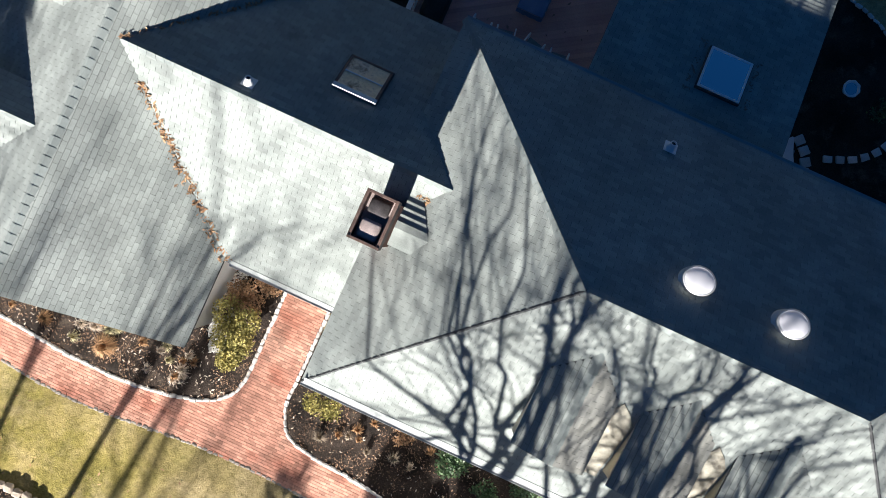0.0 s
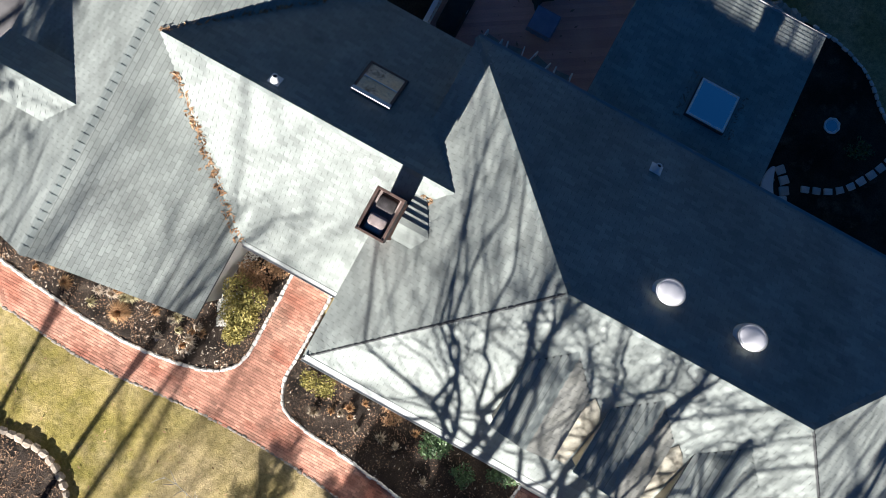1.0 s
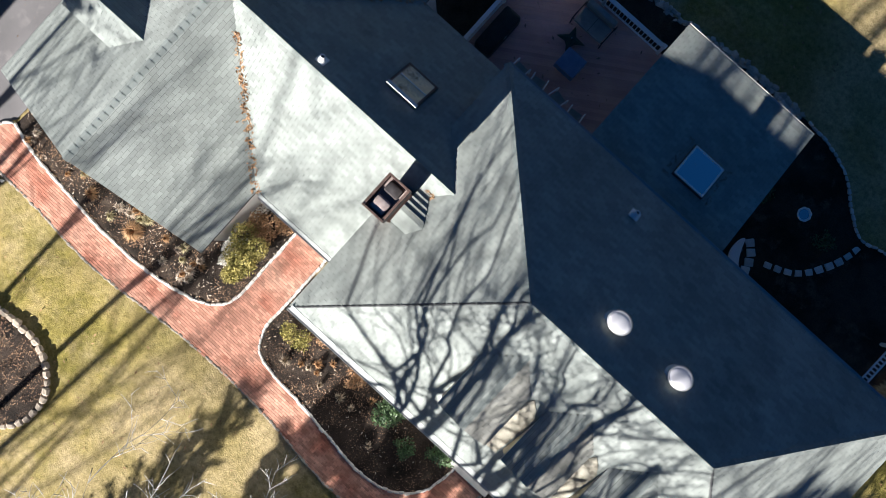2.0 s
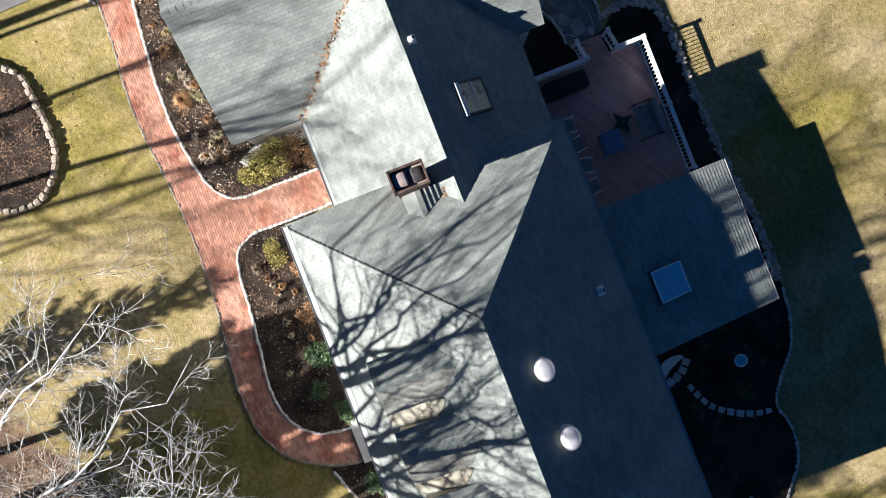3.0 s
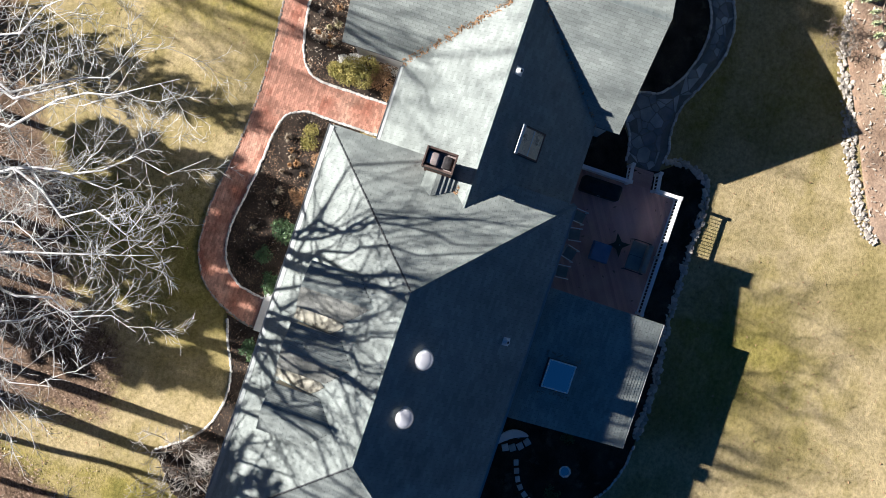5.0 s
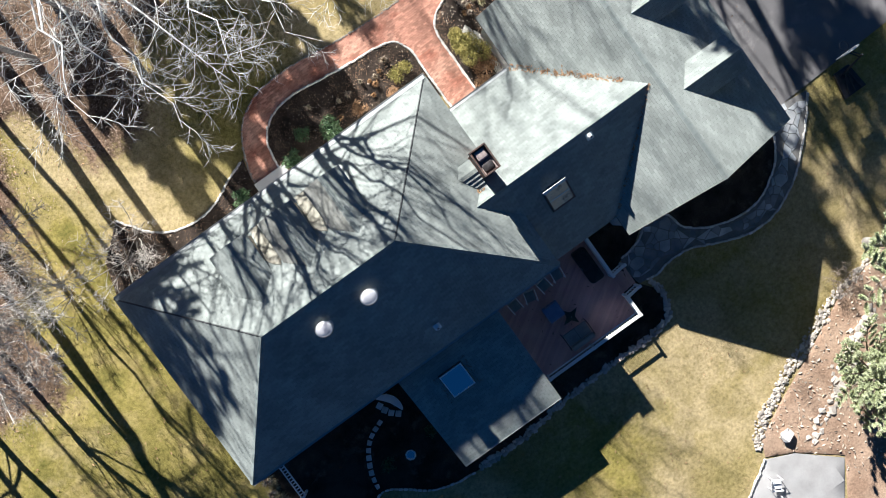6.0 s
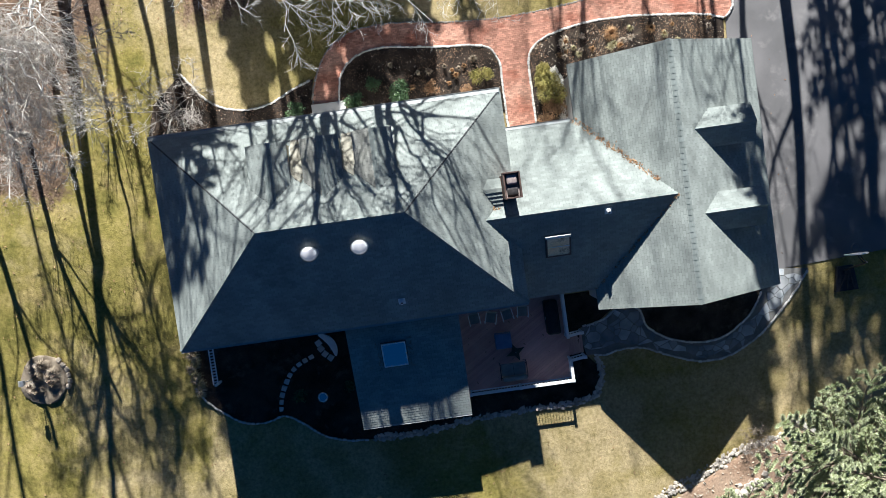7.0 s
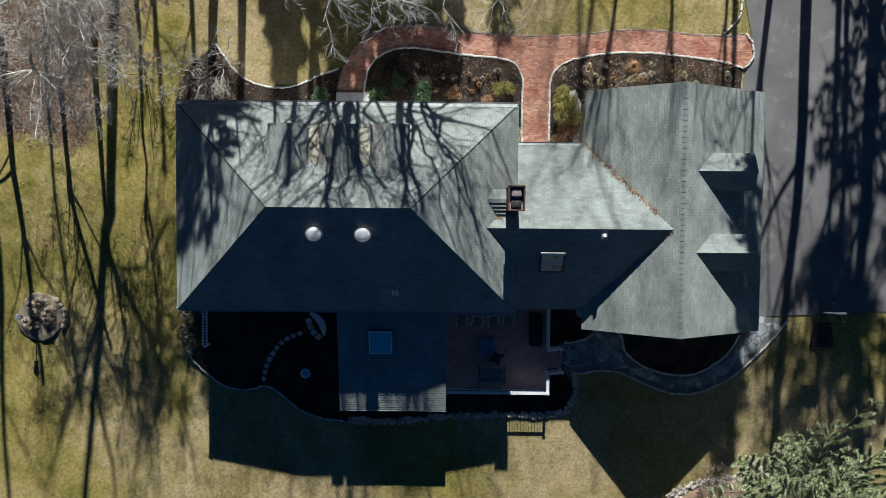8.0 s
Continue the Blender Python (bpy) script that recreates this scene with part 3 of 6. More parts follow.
# sun room with its lean-to roof
SX0, SX1, SY0, SY1, SZ0, SZ1 = -5.62, 0.12, -10.35, -4.6, 2.05, 3.54
sun_roof = link("sunroom_roof", mesh_of("sunroom_roof", *slab([(SX0 + 0.3, SY0 + 0.3, 2.0), (SX1 - 0.3, SY0 + 0.3, 2.0), (SX1 - 0.3, SY1, 2.0), (SX0 + 0.3, SY1, 2.0)], 0.1), WHITE), house, "low lean-to sunroom roof of shingles")
slope([(SX0, SY0, SZ0), (SX1, SY0, SZ0), (SX1, SY1, SZ1), (SX0, SY1, SZ1)], sun_roof, 19)
# walls
part("wall", boxes((-13.1, 3.1, -4.2, 5.28, -0.7, 4.15)), SIDING, house, "pale siding wall")
part("wall", boxes((3.1, 7.5, -4.2, 3.5, -0.7, 2.5)), SIDING, house)
part("wall", boxes((7.5, 16.2, -5.4, 6.38, -0.7, 2.5)), SIDING, house)
part("wall", boxes((-5.3, -0.2, -10.0, -4.2, -0.7, 2.05)), SIDING, house)
for y in (GS + 0.38, GN - 0.42):
    v = [(G0 + 0.5, y, 2.4), (G1 - 0.5, y, 2.4), (GX, y, GR - 0.2), (G0 + 0.5, y + 0.06, 2.4), (G1 - 0.5, y + 0.06, 2.4), (GX, y + 0.06, GR - 0.2)]
    link("gable_wall", mesh_of("gable_wall", v, [(0, 1, 2), (5, 4, 3), (0, 3, 4, 1), (1, 4, 5, 2), (2, 5, 3, 0)], SIDING), house)
for x in (SX0 + 0.32, SX1 - 0.34):
    vv, ff = slab([(x, -10.0, 2.08), (x + 0.06, -10.0, 2.08), (x + 0.06, -4.7, 3.44), (x, -4.7, 3.44)], 0.9)
    link("wall", mesh_of("wall", vv, ff, SIDING), house)


# ---- roof details ----
def caps(a, b, parent, side, n_a, n_b, wide=0.15, step=0.26, mat=None):
    """Folded cap shingles along a ridge or hip from a to b; n_a and n_b are the two planes' normals."""
    a, b = Vector(a), Vector(b)
    d = (b - a).normalized()
    up = (n_a + n_b).normalized()
    la, lb = n_a.cross(d).normalized(), n_b.cross(d).normalized()
    if la.dot(lb) > 0:
        lb = -lb
    if la.dot(n_b) > 0:
        la, lb = -la, -lb
    length = (b - a).length
    k = max(1, round(length / step))
    s = length / k
    o = up * 0.03
    vs = [up * 0.038, la * wide + up * 0.017, lb * wide + up * 0.017, d * (s + 0.03) + o * 0.6, d * (s + 0.03) + la * wide * 0.97 + o * 0.2, d * (s + 0.03) + lb * wide * 0.97 + o * 0.2,
          -up * 0.01, la * wide - up * 0.02, lb * wide - up * 0.02]
    fs = [(0, 1, 4, 3), (0, 3, 5, 2), (6, 7, 1, 0), (8, 6, 0, 2)]
    me = mesh_of("ridge_cap", vs, fs, mat or CAP)
    for i in range(k):
        link("ridge_cap", me, parent, "", Matrix.Translation(a + d * s * i))


def nrm_of(sx, sy, s):
    return Vector((sx * s, sy * s, 1)).normalized()


NN, NS, NE, NW = nrm_of(0, 1, MSL), nrm_of(0, -1, MSL), nrm_of(1, 0, MSL), nrm_of(-1, 0, MSL)
caps((RX0, RY, Z_R), (RX1, RY, Z_R), roof, 0, NN, NS)
caps((MX1, MY1, Z_E), (RX1, RY, Z_R), roof, 0, NN, NE, 0.045, mat=UNDERLAY)
caps((MX1, MY0, Z_E), (RX1, RY, Z_R), roof, 0, NS, NE)
caps((MX0, MY1, Z_E), (RX0, RY, Z_R), roof, 0, NN, NW, 0.045, mat=UNDERLAY)
caps((MX0, MY0, Z_E), (RX0, RY, Z_R), roof, 0, NS, NW)
caps((xm, CY, CZ), (xg, CY, CZ), link_roof, 0, nrm_of(0, 1, CSL), nrm_of(0, -1, CSL))
caps((GX, GS, GR), (GX, GN, GR), garage_roof, 0, nrm_of(-1, 0, GWS), nrm_of(1, 0, GES), 0.17, 0.27)


def gutter(x0, x1, y0, y1, z, out, parent):
    """An open gutter along an eave with pale drip flashing over the first shingles."""
    bm = bmesh.new()
    w = 0.09
    ax = "x" if abs(x1 - x0) > abs(y1 - y0) else "y"
    for lo, hi, za, zb in ((0.0, 0.012, -0.12, 0.0), (w - 0.012, w, -0.12, 0.005), (0.0, w, -0.03, -0.015)):
        if ax == "x":
            box(bm, x0, x1, y0 + out * lo, y0 + out * hi, z + za, z + zb)
        else:
            box(bm, x0 + out * lo, x0 + out * hi, y0, y1, z + za, z + zb)
    part("gutter", bm, GUTTER, parent, "pale grey metal gutter")


gutter(MX0, MX1, MY1 + 0.004, MY1, Z_E, 1, roof)
gutter(MX0, MX1, MY0 - 0.004, MY0, Z_E, -1, roof)
gutter(3.7, xgn - 0.1, CN + 0.004, CN, ze_n, 1, link_roof)
gutter(SX0, SX1, SY0 - 0.004, SY0, SZ0, -1, sun_roof)


def eave_strip(a, b, w, up, nrm, parent, width):
    a, b = Vector(a) + nrm * 0.024, Vector(b) + nrm * 0.024
    v = [a, b, b + up * width, a + up * width]
    v += [p - nrm * 0.012 for p in v]
    me = mesh_of("eave_flashing", v, [(0, 1, 2, 3), (7, 6, 5, 4), (0, 4, 5, 1), (1, 5, 6, 2), (2, 6, 7, 3), (3, 7, 4, 0)], FLASH)
    link("eave_flashing", me, parent, "pale metal strip along eave")


upN = Vector((0, -1, MSL)).normalized()
eave_strip((MX1 - 0.06, MY1, Z_E), (MX0 + 0.06, MY1, Z_E), 0, upN, NN, roof, 0.2)
eave_strip((xgn, CN, ze_n), (3.7, CN, ze_n), 0, Vector((0, -1, CSL)).normalized(), nrm_of(0, 1, CSL), link_roof, 0.13)


def main_z(y):
    return Z_E + MSL * (MY1 - y)


def beam(name, a, b, wide, deep, mat, parent):
    """A board from a to b, hung below the line between them."""
    a, b = Vector(a), Vector(b)
    q = (b - a).cross(Vector((0, 0, 1))).normalized() * wide / 2
    v = [p + s_ * q - Vector((0, 0, h)) for p in (a, b) for s_ in (-1, 1) for h in (0.004, deep)]
    link(name, mesh_of(name, v, [(0, 1, 3, 2), (4, 6, 7, 5), (0, 2, 6, 4), (1, 5, 7, 3), (0, 4, 5, 1), (2, 3, 7, 6)], mat), parent)


def gable_dormer(x0, x1, yf, ze, zr, mat_e, mat_w, seed, fall=0.1):
    """A small gabled dormer on the front slope of the main roof; its ridge falls towards the front."""
    xc = (x0 + x1) / 2
    y_r = MY1 - (zr - Z_E) / MSL
    y_e = (Z_E + MSL * MY1 - ze - fall * y_r) / (MSL - fall)
    drop = fall * (yf - y_r)
    zef, zrf, zeb = ze - drop, zr - drop, ze - fall * (y_e - y_r)
    body = boxes((x0 + 0.05, x1 - 0.05, y_e, yf - 0.12, main_z(yf) - 0.15, zef - 0.02))
    d = part("dormer", body, CREAM, house, "gabled dormer with cream siding")
    slope([(x1, y_e, zeb), (x1, yf, zef), (xc, yf, zrf), (xc, y_r, zr)], d, seed, 0.08, mat_e)
    slope([(x0, yf, zef), (x0, y_e, zeb), (xc, y_r, zr), (xc, yf, zrf)], d, seed + 1, 0.08, mat_w)
    g = [(x, y, z) for y in (yf - 0.14, yf - 0.2) for x, z in ((x0 + 0.14, zef - 0.03), (x1 - 0.14, zef - 0.03), (xc, zrf - 0.1))]
    link("gable", mesh_of("gable", g, [(0, 2, 1), (3, 4, 5), (0, 1, 4, 3), (1, 2, 5, 4), (2, 0, 3, 5)], CREAM), d)
    beam("fascia", (x0 + 0.015, y_e, zeb), (x0 + 0.015, yf, zef), 0.03, 0.1, WHITE, d)
    beam("fascia", (x1 - 0.015, y_e, zeb), (x1 - 0.015, yf, zef), 0.03, 0.1, WHITE, d)
    sl = (zr - ze) / (x1 - xc)
    caps((xc, yf, zrf), (xc, y_r, zr), d, 0, nrm_of(1, 0, sl), nrm_of(-1, 0, sl), 0.12)
    w = part("window", boxes((xc - 0.42, xc + 0.42, yf - 0.14, yf - 0.10, main_z(yf) + 0.1, zef - 0.1)), WHITE, d, "white dormer window")
    part("pane", boxes((xc - 0.36, xc + 0.36, yf - 0.105, yf - 0.09, main_z(yf) + 0.15, zef - 0.15)), SKYGLASS, w)
    return d


gable_dormer(-3.62, -1.76, 4.52, 6.28, 6.72, SHINGLE, SHINGLE_BROWN, 31)
gable_dormer(-6.06, -4.25, 4.50, 6.28, 6.70, SHINGLE, SHINGLE_BROWN, 33)
gable_dormer(-8.56, -6.68, 4.50, 6.28, 6.72, SHINGLE, SHINGLE, 35)


# cream plates painting the warm sunlight on the roof in the two troughs between the dormers
for xa, xb in ((-4.23, -3.64), (-6.66, -6.08)):
    v = []
    for x, y in ((xb, 4.62), (xa, 4.62), (xa, 2.95), (xa + 0.2, 2.7), (xb - 0.12, 2.5), (xb, 2.75)):
        v.append(Vector((x, y, main_z(y))) + NN * 0.03)
    n = len(v)
    v += [p - NN * 0.02 for p in v]
    link("trough_flashing", mesh_of("trough_flashing", v, [tuple(range(n)), tuple(range(2 * n - 1, n - 1, -1))] + [(i, i + n, (i + 1) % n + n, (i + 1) % n) for i in range(n)], TROUGHLIGHT), roof, "cream plate painting warm sunlit roof between dormers")


def side_dormer(yc, half, xf, ze, zr, seed):
    """A gabled dormer on the driveway slope of the garage roof."""
    x_r = GX + (GR - zr) / GES
    x_e = GX + (GR - ze) / GES
    zf = GR - GES * (xf - GX)
    d = part("dormer", boxes((x_e, xf - 0.12, yc - half + 0.12, yc + half - 0.12, zf - 0.15, ze - 0.02)), SIDING, house, "gabled garage dormer with shingled roof")
    slope([(xf, yc + half, ze), (x_e, yc + half, ze), (x_r, yc, zr), (xf, yc, zr)], d, seed, 0.08)
    slope([(x_e, yc - half, ze), (xf, yc - half, ze), (xf, yc, zr), (x_r, yc, zr)], d, seed + 1, 0.08)
    g = [(xf - 0.14, yc - half + 0.12, ze - 0.03), (xf - 0.14, yc + half - 0.12, ze - 0.03), (xf - 0.14, yc, zr - 0.1), (xf - 0.2, yc - half + 0.12, ze - 0.03), (xf - 0.2, yc + half - 0.12, ze - 0.03), (xf - 0.2, yc, zr - 0.1)]
    link("gable", mesh_of("gable", g, [(0, 1, 2), (5, 4, 3), (0, 3, 4, 1), (1, 4, 5, 2), (2, 5, 3, 0)], SIDING), d)
    part("fascia", boxes((x_e, xf, yc - half, yc - half + 0.03, ze - 0.1, ze - 0.004)), WHITE, d)
    part("fascia", boxes((x_e, xf, yc + half - 0.03, yc + half, ze - 0.1, ze - 0.004)), WHITE, d)
    sl = (zr - ze) / half
    caps((xf, yc, zr), (x_r, yc, zr), d, 0, nrm_of(0, 1, sl), nrm_of(0, -1, sl), 0.11)
    w = part("window", boxes((xf - 0.14, xf - 0.1, yc - 0.42, yc + 0.42, zf + 0.15, ze - 0.12)), WHITE, d, "white dormer window")
    part("pane", boxes((xf - 0.105, xf - 0.09, yc - 0.36, yc + 0.36, zf + 0.2, ze - 0.18)), SKYGLASS, w)


side_dormer(2.5, 0.93, 15.46, 4.42, 4.92, 41)
side_dormer(-1.55, 0.93, 15.52, 4.42, 4.92, 43)

# chimney with its bronze cap and the shingled saddle behind it
chimney = empty("chimney", "brick chimney with brown metal rim and clay flues", "chimney")
CX0, CX1, CY0, CY1, CT = 2.93, 3.68, 0.42, 1.62, 7.15
part("shaft", boxes((CX0 + 0.05, CX1 - 0.05, CY0 + 0.05, CY1 - 0.05, 3.4, CT - 0.42)), CHIMBRICK, chimney)
part("rim", boxes((CX0 - 0.02, CX0 + 0.06, CY0, CY1, CT - 0.55, CT), (CX1 - 0.06, CX1 + 0.02, CY0, CY1, CT - 0.55, CT), (CX0 + 0.06, CX1 - 0.06, CY0, CY0 + 0.07, CT - 0.55, CT), (CX0 + 0.06, CX1 - 0.06, CY1 - 0.07, CY1, CT - 0.55, CT), bevel=0.008), BRONZE, chimney, "brown metal rim")
part("crown", boxes((CX0 + 0.06, CX1 - 0.06, CY0 + 0.07, CY1 - 0.07, CT - 0.46, CT - 0.38)), MORTAR, chimney)
for x in (CX0 + 0.02, CX1 - 0.02):
    for y in (CY0 + 0.03, CY1 - 0.03):
        part("corner_post", boxes((x - 0.03, x + 0.03, y - 0.03, y + 0.03, CT - 0.02, CT + 0.03)), BRONZE, chimney)
for y0, y1, m, h in ((CY1 - 0.56, CY1 - 0.11, MORTAR, 0.30), (CY0 + 0.12, CY0 + 0.5, SOOT_SHADE, 0.22)):
    bm = bmesh.new()
    box(bm, CX0 + 0.13, CX1 - 0.13, y0, y1, CT - 0.4, CT - 0.4 + h, bevel=0.07)
    fl = part("flue", bm, m, chimney, "rounded clay flue top", True)
# saddle
SR, sx = 1.02, 2.05
sz = Z_E + MSL * (MX1 - sx)
sv = [(CX0 + 0.05, SR, sz), (sx, SR, sz), (2.62, 0.08, Z_E + MSL * (MX1 - 2.62)), (CX0 + 0.05, 0.08, Z_E + MSL * (MX1 - 2.62)), (2.35, 1.5, Z_E + MSL * (MX1 - 2.35)), (CX0 + 0.05, 1.5, Z_E + MSL * (MX1 - 2.35))]
saddle = link("saddle", mesh_of("saddle", sv, [(0, 1, 2, 3), (0, 5, 4, 1), (0, 3, 5)], UNDERLAY), roof, "small shingled saddle behind chimney")
for i in range(5):
    f0, f1 = i / 5, (i + 1) / 5
    a0, b0 = Vector(sv[3]).lerp(Vector(sv[0]), f0), Vector(sv[2]).lerp(Vector(sv[1]), f0)
    a1, b1 = Vector(sv[3]).lerp(Vector(sv[0]), f1), Vector(sv[2]).lerp(Vector(sv[1]), f1)
    up = Vector((0, 0, 0.055))
    link("shingle", mesh_of("shingle", [a0 + up, b0 + up, b1 + up * 0.1, a1 + up * 0.1, a0, b0], [(0, 3, 2, 1), (4, 0, 1, 5)], SHINGLE_ONE), saddle)
    a0, b0 = Vector(sv[5]).lerp(Vector(sv[0]), f0), Vector(sv[4]).lerp(Vector(sv[1]), f0)
    a1, b1 = Vector(sv[5]).lerp(Vector(sv[0]), f1), Vector(sv[4]).lerp(Vector(sv[1]), f1)
    up = Vector((0, 0, 0.02))
    link("shingle", mesh_of("shingle", [a0 + up, b0 + up, b1 + up * 0.1, a1 + up * 0.1, a0, b0], [(0, 1, 2, 3), (4, 5, 1, 0)], SHINGLE_ONE), saddle)


# round light domes, vents and skylights
def on_plane(x, y, z, n):
    return Matrix.Translation((x, y, z)) @ n.to_track_quat("Z", "Y").to_matrix().to_4x4()


def lathe(profile, seg=24):
    bm = bmesh.new()
    rings = []
    for r, z in profile:
        if r < 1e-4:
            rings.append([bm.verts.new((0, 0, z))])
        else:
            rings.append([bm.verts.new((r * math.cos(2 * math.pi * i / seg), r * math.sin(2 * math.pi * i / seg), z)) for i in range(seg)])
    for a, b in zip(rings, rings[1:]):
        for i in range(seg):
            j = (i + 1) % seg
            if len(b) == 1:
                bm.faces.new((a[i], a[j], b[0]))
            elif len(a) == 1:
                bm.faces.new((a[0], b[j], b[i]))
            else:
                bm.faces.new((a[i], a[j], b[j], b[i]))
    return bm


def dome(x, y):
    z = Z_E + MSL * (y - MY0)
    t = empty("light_tube_dome", "round white acrylic dome with pale metal ring on roof", "skylight", "light domes on the rear roof")
    t.matrix_basis = on_plane(x, y, z + 0.04, nrm_of(0, -1, 0.22)) @ Matrix.Diagonal((1, 0.88, 1, 1))
    part("flashing", lathe([(0.41, -0.16), (0.41, 0.035), (0.34, 0.04), (0.33, 0.25), (0.39, 0.255), (0.39, 0.275), (0.355, 0.285), (0.30, 0.285)]), METALPALE, t, "", True)
    part("dome", lathe([(0.35, 0.28), (0.335, 0.305), (0.29, 0.33), (0.2, 0.35), (0.1, 0.36), (0.0, 0.362)]), ACRYLIC, t, "clear white dome", True).visible_shadow = False


dome(-3.9, -0.72)
dome(-6.2, -0.71)


def vent(x, y, z, n, label):
    t = empty("roof_vent", label, "roof vent")
    t.matrix_basis = on_plane(x, y, z, n)
    part("flashing", boxes((-0.17, 0.17, -0.2, 0.14, 0.02, 0.034), bevel=0.004), WHITE, t, "pale flashing plate")
    # A flat dark disc stands in for the shade inside the pipe.
    part("bore_shade", lathe([(0.062, 0.2), (0.0, 0.2)], 14), SOOT_SHADE, t, "dark disc painting shade inside pipe")
    bm = lathe([(0.14, 0.03), (0.105, 0.12), (0.085, 0.14), (0.085, 0.24), (0.062, 0.24), (0.062, 0.15), (0.0, 0.15)], 14)
    part("pipe", bm, WHITE, t, "white vent pipe", True)


vent(7.88, -0.74, CZ - CSL * (CY + 0.74), nrm_of(0, -1, CSL), "white plumbing vent on shingled roof")
vent(-2.49, -3.66, Z_E + MSL * (-3.66 - MY0), NS, "small white plumbing vent on rear roof")


def skylight(xc, yc, z, n, w, h, tall, mat_frame, mat_pane, label, bright=False):
    t = empty("skylight", label, "skylight")
    t.matrix_basis = on_plane(xc, yc, z, n)
    f = 0.06
    part("curb", boxes((-w / 2 - 0.03, w / 2 + 0.03, -h / 2 - 0.03, h / 2 + 0.03, 0.0, tall - 0.04)), UNDERLAY, t)
    part("frame", boxes((-w / 2, w / 2, -h / 2, -h / 2 + f, tall - 0.05, tall), (-w / 2, w / 2, h / 2 - f, h / 2, tall - 0.05, tall), (-w / 2, -w / 2 + f, -h / 2 + f, h / 2 - f, tall - 0.05, tall), (w / 2 - f, w / 2, -h / 2 + f, h / 2 - f, tall - 0.05, tall), bevel=0.006), mat_frame, t)
    part("pane", boxes((-w / 2 + f, w / 2 - f, -h / 2 + f, h / 2 - f, tall - 0.035, tall - 0.02)), mat_pane, t)
    return t


ssl = (SZ1 - SZ0) / (SY1 - SY0)
skylight(-3.35, -6.48, SZ0 + ssl * (-6.48 - SY0), nrm_of(0, -1, ssl), 1.24, 1.3, 0.16, WHITE, BLUEPANE, "square skylight of blue reflecting glass in white frame")
s2 = skylight(5.42, -2.12, CZ - CSL * (CY + 2.12), nrm_of(0, -1, CSL), 1.2, 1.15, 0.14, BRONZE, SHADECLOTH, "raised skylight with blotched cream blind, reflected sky in its colour, dark frame")
part("rail", boxes((-0.62, 0.62, 0.5, 0.64, 0.08, 0.155), bevel=0.01), METALPALE, s2, "pale metal head flashing")
part("glazing_bar", boxes((-0.54, 0.54, -0.02, 0.01, 0.118, 0.142)), WHITE, s2)

# ---- deck behind the house ----
DX0, DX1, DY0, DY1, DZ = -0.19, 5.9, -9.78, -4.25, -0.05
deck = empty("deck", "red-brown wooden deck with boards laid on the slant", "deck")
# One solid dark block paints the shade seen between the boards.
part("underdeck_shade", boxes((DX0, DX1, DY0, DY1, -0.62, DZ - 0.045)), SOOT_SHADE, deck, "dark block standing in for shade under deck")


def clip(poly, keep):
    """Cuts a flat outline by a half plane given as a signed distance."""
    out = []
    for i in range(len(poly)):
        a, b = poly[i], poly[(i + 1) % len(poly)]
        da, db = keep(a), keep(b)
        if da >= 0:
            out.append(a)
        if (da >= 0) != (db >= 0):
            t = da / (da - db)
            out.append((a[0] + (b[0] - a[0]) * t, a[1] + (b[1] - a[1]) * t))
    return out


k = -12.0
while k < 12.0:
    c = (DX0 + DX1) / 2, (DY0 + DY1) / 2
    d = Vector((math.cos(radians(32)), math.sin(radians(32))))
    q = Vector((-d.y, d.x))
    poly = [Vector(c) + d * s + q * w for s, w in ((-12, k), (12, k), (12, k + 0.134), (-12, k + 0.134))]
    poly = [(p.x, p.y) for p in poly]
    for keep in (lambda p: p[0] - DX0, lambda p: DX1 - p[0], lambda p: p[1] - DY0, lambda p: DY1 - p[1]):
        poly = clip(poly, keep) if poly else poly
    k += 0.14
    if len(poly) < 3:
        continue
    v, f = slab([(x, y, DZ) for x, y in poly], 0.035)
    link("board", mesh_of("board", v, f, DECK), deck)
for i in range(3):
    z = DZ - 0.14 * (i + 1)
    x = DX1 + 0.29 * i
    for j in range(2):
        part("tread", boxes((x + 0.145 * j, x + 0.14 + 0.145 * j, -8.52, -7.38, z - 0.035, z), bevel=0.006), DECK, deck, "stair tread")
    part("riser", boxes((x - 0.01, x + 0.012, -8.52, -7.38, z - 0.1, z + 0.105)), DECK, deck)

railing = empty("deck_railing", "white painted deck railing with square posts", "railing")


def post(x, y, z0, z1):
    bm = boxes((x - 0.06, x + 0.06, y - 0.06, y + 0.06, z0, z1), (x - 0.085, x + 0.085, y - 0.085, y + 0.085, z1, z1 + 0.035), (x - 0.06, x + 0.06, y - 0.06, y + 0.06, z1 + 0.035, z1 + 0.06), bevel=0.006)
    part("post", bm, WHITE, railing)


BAL = mesh_of("baluster", *(lambda v: (v, [(0, 1, 5, 4), (1, 2, 6, 5), (2, 3, 7, 6), (3, 0, 4, 7)]))([(sx * 0.018, sy * 0.018, z) for z in (0.0, 1.0) for sx, sy in ((-1, -1), (1, -1), (1, 1), (-1, 1))]), WHITE)


